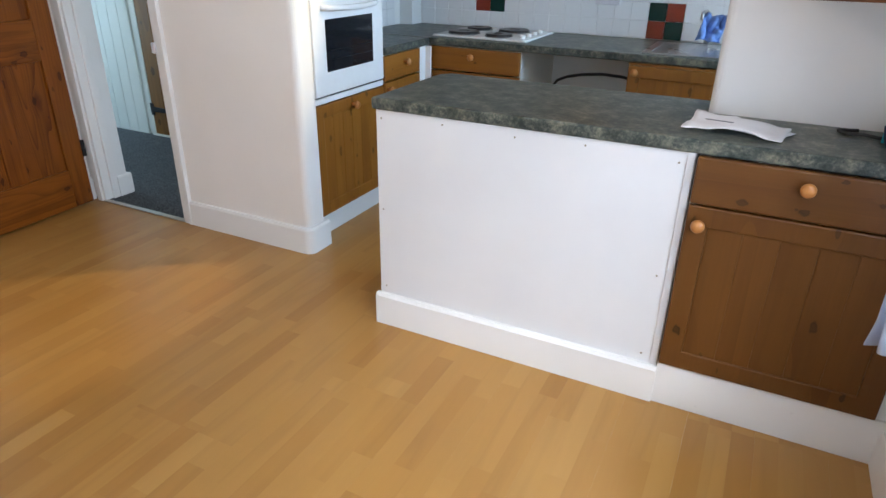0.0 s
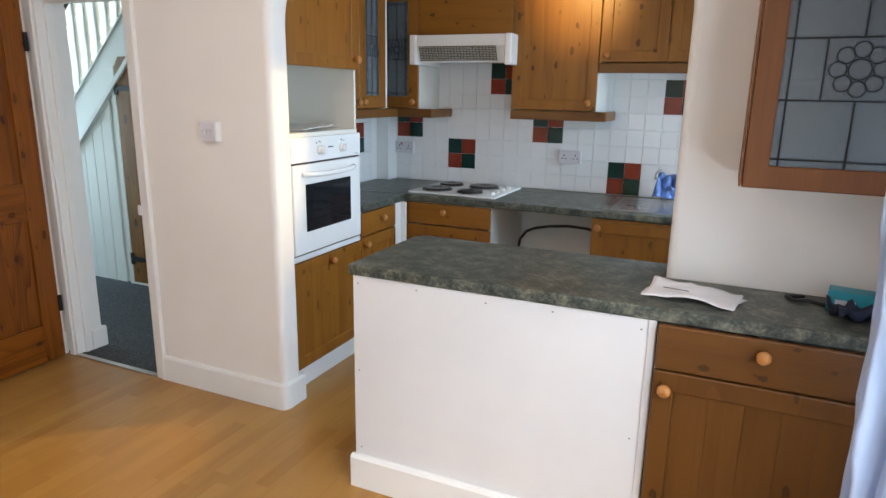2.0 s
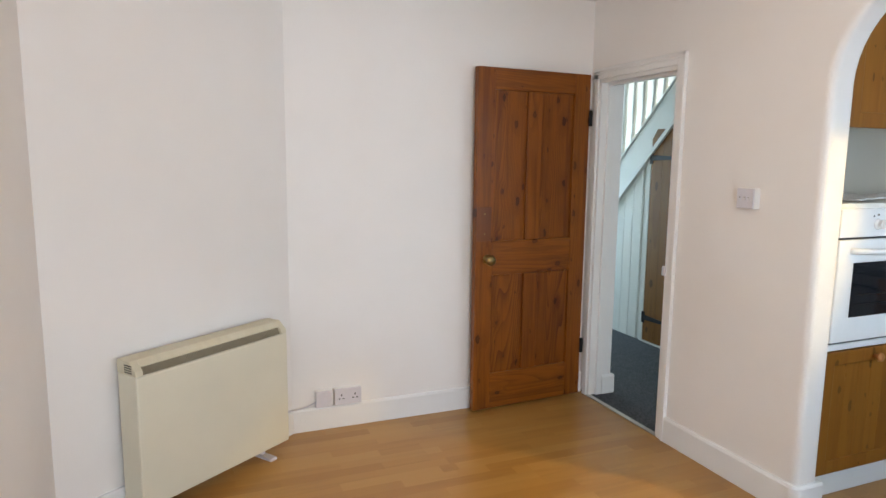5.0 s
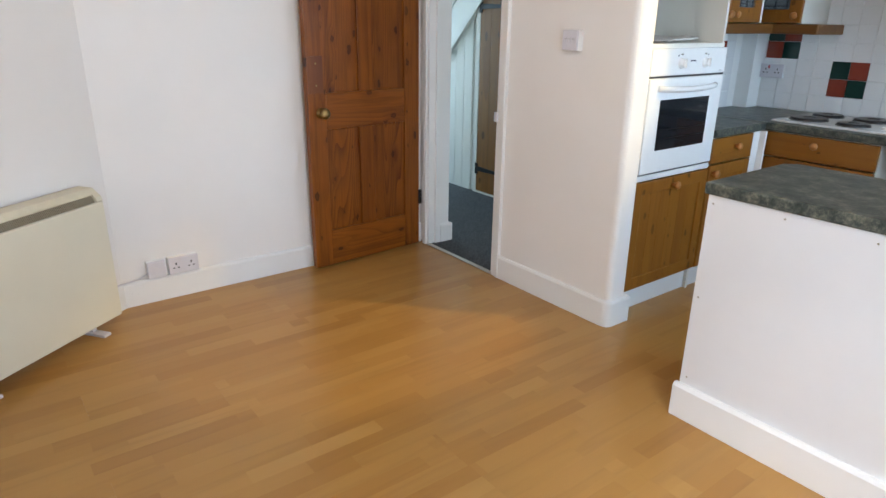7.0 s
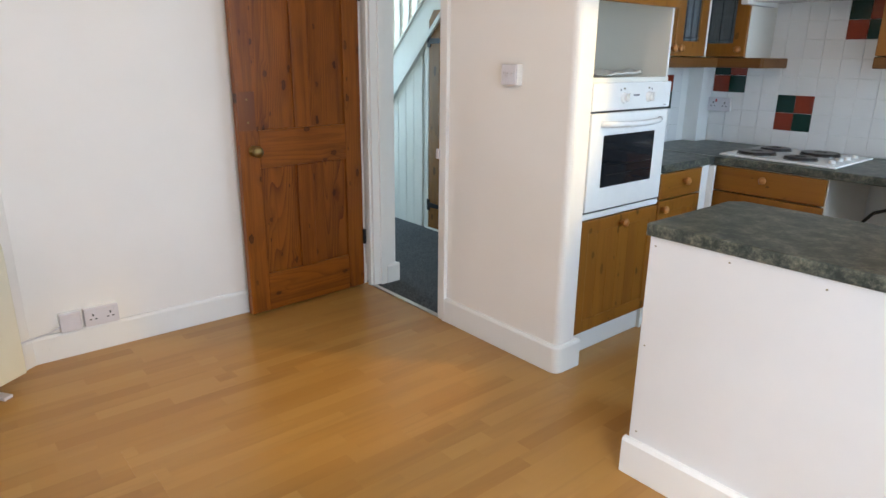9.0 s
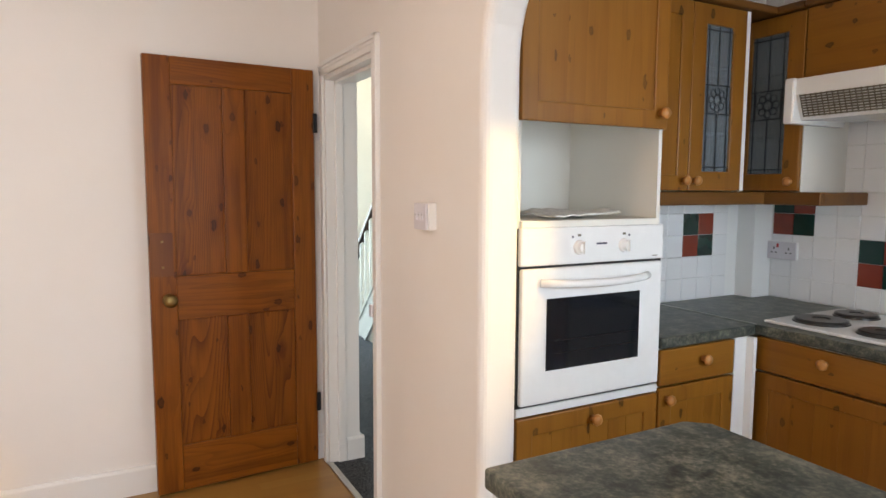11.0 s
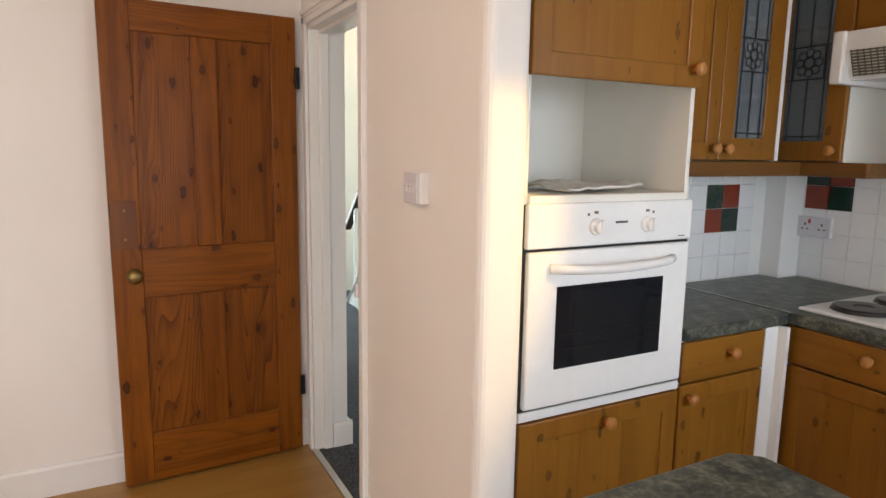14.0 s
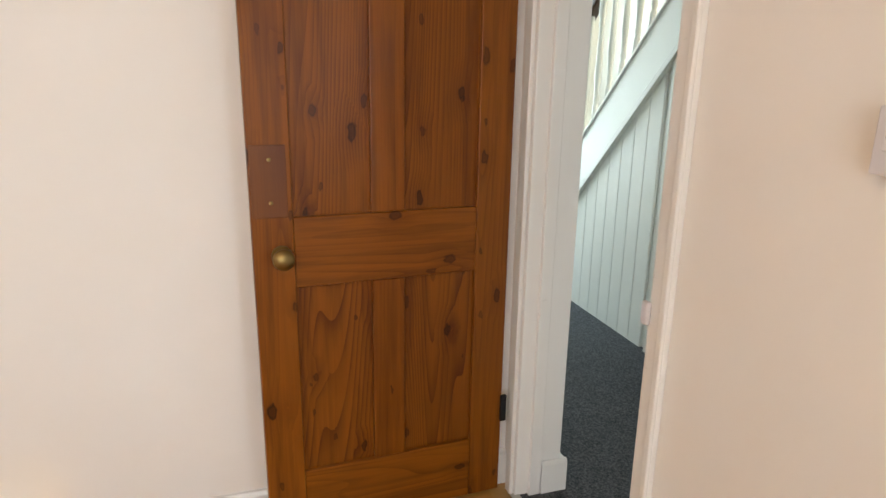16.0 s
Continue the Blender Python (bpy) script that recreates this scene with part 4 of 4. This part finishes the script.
socket(pose(WX, 1.190, 0.172, 0, 0, 90), 0.088, 0.088, "white single fused switch low on the wall", 0, t=0.036)
socket(pose(WX, 1.318, 0.174, 0, 0, 90), 0.146, 0.088, "white double socket low on the wall", 2, t=0.036)
socket(pose(-0.835, KY - 0.006, 1.072), 0.145, 0.085, "white double socket on the tiles", 2)
socket(pose(-2.03, KY - 0.006, 1.078), 0.145, 0.085, "white cooker switch with a red rocker on the tiles", 2, True)
socket(pose(-2.195 + 0.02, 3.07, 1.415, 0, 0, 90), 0.088, 0.088, "white switch inside the oven niche", 1, t=0.012)

th = thing("switch_box", pose(-1.985, NY, 1.273), "white surface-mounted switch box with three small rockers", "switch")
boxes("back_box", GLOSS, th, (-0.045, 0.045, -0.030, 0, -0.044, 0.044), bevel=0.004)
boxes("face_plate", PLASTIC, th, (-0.043, 0.043, -0.040, -0.0305, -0.042, 0.042), bevel=0.003)
for x in (-0.022, 0.0, 0.022):
    boxes("rocker", PLASTIC, th, (x - 0.006, x + 0.006, -0.0435, -0.0395, -0.012, 0.012), bevel=0.0015)
    boxes("mark", GRILLE, th, (x - 0.002, x + 0.002, -0.0440, -0.0434, 0.003, 0.007))

tagged(boxes("door_catch", PLASTIC, None, (D1 - 0.014, D1 + 0.008, NY - 0.026, NY - 0.013, 0.855, 0.905), bevel=0.005), "small white plastic catch on the door frame", "door catch")


# ---- the panelled door ----
DW, DH, DTH = 0.735, 1.90, 0.040
door = thing("door_1", pose(-3.128, 2.752, 0.012, 0, 0, 93.4), "old stripped pine four-panel door standing open", "door")
door["kind"] = "structure"
S = 0.106
boxes("stile", OLD_V, door, (-DW, -DW + S, 0, DTH, 0, DH), bevel=0.003)
boxes("stile", OLD_V, door, (-S, 0, 0, DTH, 0, DH), bevel=0.003)
for z0, z1 in ((0, 0.205), (0.772, 0.965), (DH - 0.115, DH)):
    boxes("rail", OLD_X, door, (-DW + S + 0.0004, -S - 0.0004, 0.0006, DTH - 0.0006, z0, z1), bevel=0.003)
mx = -DW + S + 0.258
for z0, z1 in ((0.2054, 0.7716), (0.9654, DH - 0.1154)):
    boxes("muntin", OLD_V, door, (mx - 0.048, mx + 0.048, 0.001, DTH - 0.001, z0, z1), bevel=0.003)
    for xa, xb in ((-DW + S - 0.006, mx - 0.045), (mx + 0.045, -S + 0.006)):
        boxes("panel", OLD_P, door, (xa, xb, 0.014, DTH - 0.012, z0 - 0.006, z1 + 0.006))
boxes("lock_patch", OLD_K, door, (-DW + 0.004, -DW + 0.094, -0.003, 0.004, 0.968, 1.155), bevel=0.001)
for z in (1.007, 1.118):
    bm = bmesh.new()
    lathe(bm, [(0.0055, 0), (0.005, 0.002), (0.001, 0.003)], 10, pose(-DW + 0.052, -0.003, z, 90, 0, 0))
    finish("screw", bm, BRASS, door)
bm = bmesh.new()
lathe(bm, [(0.027, 0), (0.026, 0.004), (0.013, 0.008), (0.012, 0.022), (0.024, 0.032), (0.029, 0.044), (0.026, 0.056), (0.012, 0.063), (0.001, 0.064)], 24, pose(-DW + 0.072, 0, 0.866, 90, 0, 0))
finish("knob", bm, BRASS, door, smooth=True)
for z in (0.30, 1.655):
    boxes("hinge", BLACK, door, (-0.006, 0.014, -0.010, 0.004, z - 0.045, z + 0.045), bevel=0.003)

# ---- storage heater on the splayed wall ----
hm = DN * (CW + 0.022) + DX * 1.768
heater = thing("storage_heater", Matrix.LocRotScale(hm, Euler((0, 0, math.atan2(DX.y, DX.x))), None), "cream slimline storage heater standing at the wall", "heater")
HW, HD, HZ0, HZ1 = 0.765, 0.128, 0.065, 0.655
# local x runs along the wall, -y points into the room
boxes("case", CREAM, heater, (0, HW, -HD, -0.005, HZ0, HZ1 - 0.055), bevel=0.006)
bm = bmesh.new()
prism(bm, [(-HD + 0.034, HZ1 - 0.054), (-0.005, HZ1 - 0.054), (-0.005, HZ1), (-HD + 0.046, HZ1), (-HD + 0.020, HZ1 - 0.021), (-HD + 0.023, HZ1 - 0.026)], 0, 0.03, HW - 0.03)
finish("top_cap", bm, CREAM_D, heater, 0.003)
for x0, x1 in ((0.0, 0.032), (HW - 0.032, HW)):
    bm = bmesh.new()
    prism(bm, [(-HD, HZ1 - 0.054), (-0.005, HZ1 - 0.054), (-0.005, HZ1), (-HD + 0.046, HZ1), (-HD + 0.006, HZ1 - 0.034)], 0, x0, x1)
    finish("end_cap", bm, CREAM_D, heater, 0.004)
bm = bmesh.new()
for i in range(90):
    x = 0.036 + i * (HW - 0.072) / 90
    prism(bm, [(-HD + 0.005, HZ1 - 0.053), (-HD + 0.033, HZ1 - 0.053), (-HD + 0.033, HZ1 - 0.027), (-HD + 0.020, HZ1 - 0.025)], 0, x, x + 0.0042)
tagged(finish("outlet_grille", bm, OUTLET, heater), "brown outlet grille")
bm = bmesh.new()
for i in range(4):
    box(bm, -0.0012, 0.001, -0.10, -0.055, HZ1 - 0.045 + 0.009 * i, HZ1 - 0.041 + 0.009 * i)
finish("side_vent", bm, DARK, heater)
for x in (0.13, 0.66):
    boxes("foot", PLASTIC, heater, (x - 0.02, x + 0.02, -HD - 0.004, -0.02, 0.0, 0.014), (x - 0.012, x + 0.012, -HD + 0.065, -0.03, 0.014, HZ0 + 0.002), bevel=0.003)
bm = bmesh.new()
e = hm + DX * 0.75
tube(bm, [(e.x, e.y, 0.16), (e.x - 0.06, e.y + 0.06, 0.135), (WX + 0.022, 1.10, 0.137), (WX + 0.022, 1.15, 0.158), (WX + 0.022, 1.166, 0.17)], 0.0035, 6)
tagged(finish("power_cable", bm, PLASTIC, None, smooth=True), "thin white cable from heater to switch", "cable")

# ---- lamps ----
pl = thing("pendant_lamp", pose(-1.27, 1.456, CEILZ), "small lit pendant lamp with a flared glass shade", "pendant lamp")
bm = bmesh.new()
lathe(bm, [(0.045, 0), (0.044, -0.012), (0.02, -0.026), (0.006, -0.028)], 20)
finish("ceiling_rose", bm, PLASTIC, pl, smooth=True)
bm = bmesh.new()
tube(bm, [(0, 0, -0.02), (0, 0, -0.26)], 0.0035, 8)
finish("cord", bm, PLASTIC, pl)
bm = bmesh.new()
prof = [(0.022, -0.25), (0.03, -0.262), (0.045, -0.285), (0.060, -0.32), (0.071, -0.358), (0.079, -0.380), (0.076, -0.380), (0.068, -0.355), (0.056, -0.32), (0.040, -0.286), (0.02, -0.262)]
rings = [[bm.verts.new((r * math.cos(2 * math.pi * i / 32), r * math.sin(2 * math.pi * i / 32), z)) for i in range(32)] for r, z in prof]
for a, b in zip(rings, rings[1:] + rings[:1]):
    for i in range(32):
        bm.faces.new((a[i], a[(i + 1) % 32], b[(i + 1) % 32], b[i]))
sh = finish("shade", bm, SHADE, pl, smooth=True)
bm = bmesh.new()
lathe(bm, [(0.012, -0.27), (0.014, -0.30), (0.027, -0.335), (0.03, -0.355), (0.024, -0.376), (0.001, -0.386)], 18)
finish("bulb", bm, BULB, pl, smooth=True)

sp = thing("spot_rail", pose(-0.852, 3.60, CEILZ), "chrome ceiling rail with two lit spots", "ceiling spots")
boxes("rail", STEEL, sp, (-0.19, 0.19, -0.022, 0.022, -0.022, -0.0005), bevel=0.006)
for x, rx, rz in ((-0.073, 150, -30), (0.073, 138, 15)):
    m = pose(x, 0, -0.095, rx, 0, rz)
    bm = bmesh.new()
    tube(bm, [(x, 0, -0.02), (x, 0, -0.095)], 0.005, 8)
    lathe(bm, [(0.012, -0.005), (0.024, 0.012), (0.030, 0.05), (0.027, 0.05), (0.022, 0.016)], 18, m)
    finish("spot_head", bm, STEEL, sp, smooth=True)
    bm = bmesh.new()
    lathe(bm, [(0.014, 0.036), (0.021, 0.040), (0.021, 0.044), (0.001, 0.049)], 18, m)
    finish("lens", bm, BULB, sp, smooth=True)

# ---- curtain ----
bm = bmesh.new()
NU, NV = 72, 26
grid = []
for j in range(NV + 1):
    z = 0.590 + (2.08 - 0.590) * j / NV
    row = []
    for i in range(NU + 1):
        u = i / NU
        # bunched beside the window: the cloth runs back towards the wall in soft folds
        fold = (math.sin(u * math.pi * 7 + 0.25 * math.sin(j * 0.3)) + 0.35 * math.sin(u * 41 + j * 0.35)) * (0.014 + 0.008 * (1 - j / NV))
        wave = 0.005 * math.sin(j * 0.9 + u * 6) + 0.003 * math.sin(j * 2.1 + u * 17)
        x = 0.392 + 0.160 * u + 0.85 * (fold + wave)
        y = 2.030 - 0.120 * u + 0.5 * (fold + wave)
        zz = z + (0.008 * math.sin(u * 7) if j == 0 else 0)
        row.append(bm.verts.new((x, y, zz)))
    grid.append(row)
for j in range(NV):
    for i in range(NU):
        bm.faces.new((grid[j][i], grid[j][i + 1], grid[j + 1][i + 1], grid[j + 1][i]))
cu = thing("curtain", pose(0, 0, 0), "pale blue-white satin curtain drawn back from the window", "curtain")
o = finish("cloth", bm, SATIN, cu, smooth=True)
mod = o.modifiers.new("solid", "SOLIDIFY")
mod.thickness = 0.003
bm = bmesh.new()
tube(bm, [(0.48, 0.2, 2.10), (0.48, 2.30, 2.10)], 0.012, 12)
for y in (0.3, 2.25):
    tube(bm, [(0.48, y, 2.10), (EX, y, 2.10)], 0.008, 8)
finish("rail", bm, GLOSS, cu, smooth=True)

# ---- small things ----
crumple("letter", pose(0.050, 2.60, WT + 0.004, 0, 0, -8), 0.26, 0.17, 0.020, PAPER, "folded white letter lying on the worktop", "paper", 14, 2, 0.0015, 2.0)
o = boxes("address_bar", INK, None, (-0.075, 0.0, -0.055, -0.048, 0, 0.0008))
o.matrix_world = pose(0.050, 2.60, WT + 0.030, 0, 0, -8)
o.parent = bpy.data.objects["letter"]
o.matrix_parent_inverse = bpy.data.objects["letter"].matrix_world.inverted()
crumple("envelope", pose(0.082, 2.625, WT + 0.0005, 0, 0, -24), 0.22, 0.11, 0.003, PAPER, "white envelope lying under the folded letter", "envelope", 10, 5, 0.0015, 1.5)
crumple("newspaper", pose(-1.88, 3.255, 1.2665, 0, 0, 96), 0.30, 0.24, 0.026, NEWS, "folded newspaper lying in the oven niche", "newspaper", 16, 7, 0.006, 1.8)
box1 = thing("carton", pose(0.475, 2.665, WT, 0, 0, -10), "small teal carton with dark printing on the worktop", "box")
boxes("card", TEAL, box1, (-0.065, 0.065, -0.03, 0.03, 0.0005, 0.062), bevel=0.002)
boxes("printing", PLASTIC, box1, (-0.045, 0.005, -0.0308, -0.0295, 0.022, 0.036))
crumple("dark_bag", pose(0.48, 2.60, WT + 0.0005, 0, 0, 15), 0.14, 0.09, 0.045, NAVY, "crumpled dark navy packet beside the carton", "packet", 14, 9, 0.002, 4.0)
bm = bmesh.new()
tube(bm, [(0.42, 2.67, WT + 0.006), (0.37, 2.70, WT + 0.006), (0.33, 2.69, WT + 0.006), (0.31, 2.72, WT + 0.006), (0.36, 2.745, WT + 0.006)], 0.005, 8)
tagged(finish("lead", bm, HOSE, None, smooth=True), "short dark cable lying on the worktop", "cable")


# ---- hall: stair, panelling, cupboard ----
SL = 0.99


def zs(x):
    return 0.985 + SL * (x + 4.77)


stair = thing("staircase", pose(-4.77, HY, 0), "white painted staircase with turned balusters and a dark handrail", "staircase")
bm = bmesh.new()
prism(bm, [(-1.0, zs(-5.77) - 0.36), (2.44, zs(-2.33) - 0.36), (2.44, zs(-2.33)), (-1.0, zs(-5.77))], 1, 0.0, 0.04)
finish("string", bm, HALLP, stair, 0.004)
bm = bmesh.new()
for o0, o1, p in ((0.36, 0.325, 0.022), (0.318, 0.30, 0.014), (0.02, 0.0, 0.012)):
    prism(bm, [(-1.0, zs(-5.77) - o0), (2.44, zs(-2.33) - o0), (2.44, zs(-2.33) - o1), (-1.0, zs(-5.77) - o1)], 1, -p, 0.0)
finish("moulding", bm, HALLP, stair, 0.004)
for i in range(12):
    x = -0.9 + 0.24 * i
    zt = 0.985 + SL * x
    boxes("tread", HALLP, stair, (x, x + 0.27, 0.042, 0.86, zt - 0.22, zt - 0.18), (x + 0.23, x + 0.25, 0.042, 0.86, zt - 0.18, zt + 0.03), bevel=0.006)
bprof = [(0.020, 0), (0.020, 0.10), (0.012, 0.115), (0.019, 0.14), (0.013, 0.16), (0.020, 0.27), (0.017, 0.40), (0.012, 0.52), (0.019, 0.54), (0.012, 0.56), (0.020, 0.58), (0.020, 0.72)]
bm = bmesh.new()
lathe(bm, bprof, 10)
bal = finish("baluster", bm, HALLP, stair, smooth=True)
bal.location = (-0.8, 0.02, 0.985 + SL * -0.8 - 0.02)
for i in range(1, 28):
    o = new("baluster", bal.data)
    o.parent = stair
    x = -0.8 + 0.115 * i
    o.location = (x, 0.02, 0.985 + SL * x - 0.02)
bm = bmesh.new()
prism(bm, [(-1.0, zs(-5.77) + 0.66), (2.44, zs(-2.33) + 0.66), (2.44, zs(-2.33) + 0.73), (-1.0, zs(-5.77) + 0.73)], 1, -0.012, 0.052)
tagged(finish("handrail", bm, RAILW, stair, 0.012), "dark-stained handrail")

CX0, CX1, CZ1 = -3.925, -3.30, 1.665
bm = bmesh.new()
prism(bm, [(-1.0, -0.05), (2.43, -0.05), (2.43, zs(-2.34) - 0.33), (-1.0, max(-0.04, zs(-5.77) - 0.33))], 1, 0.0225, 0.039)
finish("spandrel", bm, HALLP, stair)
pan = thing("stair_panelling", pose(-4.77, HY, 0), "white tongue-and-groove boarding under the staircase", "panelling")
x = -5.70
while x < -2.36:
    x1 = x + 0.105
    if x1 <= CX0 - 0.04 or x >= CX1:
        zt = max(0.05, min(zs(x) - 0.33, 2.3)), max(0.05, min(zs(x1) - 0.33, 2.3))
        if x >= CX1:
            zt = (2.3, 2.3) if zs(x) > 2.6 else zt
        bm = bmesh.new()
        prism(bm, [(x + 4.77, 0), (x1 + 4.77, 0), (x1 + 4.77, zt[1]), (x + 4.77, zt[0])], 1, 0.006, 0.022)
        finish("board", bm, HALLP, pan, 0.004, segments=1)
    x = x1
boxes("frame", HALLP, pan, (CX0 + 4.77 - 0.045, CX0 + 4.77 - 0.004, -0.004, 0.03, 0, 1.60), (CX0 + 4.77 + 0.10, CX1 + 4.77, -0.003, 0.0, CZ1 + 0.004, CZ1 + 0.03), (CX0 + 4.77 - 0.045, CX1 + 4.77, -0.006, 0.03, 0, 0.018), bevel=0.002)
cd = thing("cupboard_door", pose(CX0, HY, 0.02), "brown planked cupboard door with black strap hinges", "door")
n = 5
for i in range(n):
    a, b = (CX1 - CX0) * i / n, (CX1 - CX0) * (i + 1) / n
    bm = bmesh.new()
    top = [(b, CZ1 - 0.02), (a + (0.05 if i == 0 else 0), CZ1 - 0.02)] + ([(a, CZ1 - 0.09)] if i == 0 else [])
    prism(bm, [(a, 0), (b, 0)] + top, 1, -0.004, 0.018)
    finish("plank", bm, PLANKB, cd, 0.003)
for z in (0.185, 1.43):
    bm = bmesh.new()
    prism(bm, [(-0.012, z - 0.045), (0.022, z - 0.045), (0.022, z - 0.02), (0.30, z - 0.010), (0.31, z), (0.30, z + 0.010), (0.022, z + 0.02), (0.022, z + 0.045), (-0.012, z + 0.045)], 1, -0.011, -0.0045)
    finish("strap_hinge", bm, BLACK, cd, 0.002)


# ---- pieces of floor and walls ----
PLW, PLL, GAP = 0.195, 1.285, 0.0002
rng = random.Random(5)
x = -3.22
while x < EX + 0.02:
    # each row runs from the south or splayed wall to the doorway's sill or the kitchen wall
    x1 = min(x + PLW, EX + 0.05)
    low = max(SY - 0.01, (CW - 0.809 * x1) / 0.588 - 0.12)
    high = NY + 0.006 if x1 < -2.15 else KY + 0.005
    y = SY - 0.1 - rng.choice((0.05, 0.47, 0.88)) - 0.1 * rng.random()
    while y < high:
        ya, yb = max(y, low), min(y + PLL, high)
        if yb - ya > 0.01:
            bm = bmesh.new()
            box(bm, -PLW / 2 + GAP / 2, x1 - x - PLW / 2 - GAP / 2, (ya - yb) / 2 + GAP / 2, (yb - ya) / 2 - GAP / 2, -0.012, 0.0)
            o = finish("plank", bm, FLOORM, floor)
            o.location = (x + PLW / 2, (ya + yb) / 2, 0)
        y += PLL
    x += PLW

TS, TG = 0.1, 0.0016


def tile_mesh(mat):
    bm = bmesh.new()
    h = TS / 2 - TG / 2
    lo = [bm.verts.new((sx * h, 0, sz * h)) for sx, sz in ((-1, -1), (1, -1), (1, 1), (-1, 1))]
    k = h - 0.002
    mid = [bm.verts.new((sx * h, -0.0035, sz * h)) for sx, sz in ((-1, -1), (1, -1), (1, 1), (-1, 1))]
    hi = [bm.verts.new((sx * k, -0.0055, sz * k)) for sx, sz in ((-1, -1), (1, -1), (1, 1), (-1, 1))]
    for a, b in ((lo, mid), (mid, hi)):
        for j in range(4):
            bm.faces.new((a[j], a[(j + 1) % 4], b[(j + 1) % 4], b[j]))
    bm.faces.new(hi)
    bmesh.ops.recalc_face_normals(bm, faces=bm.faces)
    me = bpy.data.meshes.new("tile")
    bm.to_mesh(me)
    bm.free()
    me.materials.append(mat)
    return me


TM = {"w": tile_mesh(TILE_W), "r": tile_mesh(TILE_R), "g": tile_mesh(TILE_G)}


def tiling(wall, place, cols, rows, accents):
    """Tiles of one wall; an accent is the column and row of a 2 x 2 block's lower left tile."""
    kinds = {}
    for c, r in accents:
        kinds.update({(c, r): "r", (c + 1, r): "g", (c, r + 1): "g", (c + 1, r + 1): "r"})
    for c in cols:
        for r in rows:
            o = new("tile", TM[kinds.get((c, r), "w")])
            o.parent = wall
            o.matrix_local = place(c, r)


X0, Z0 = -2.095, KZ + 0.001
tiling(wall_kn, lambda c, r: pose(X0 + TS * (c + 0.5) + 0.002, KY, Z0 + TS * (r + 0.5)), range(26), range(9), ((0, 3), (4, 1), (7, 6), (10, 3), (15, 0), (18, 5)))
tiling(wall_kw, lambda c, r: pose(-2.195, 3.595 + TS * (c + 0.5), Z0 + TS * (r + 0.5), 0, 0, 90), range(9), range(5), ((6, 2),))
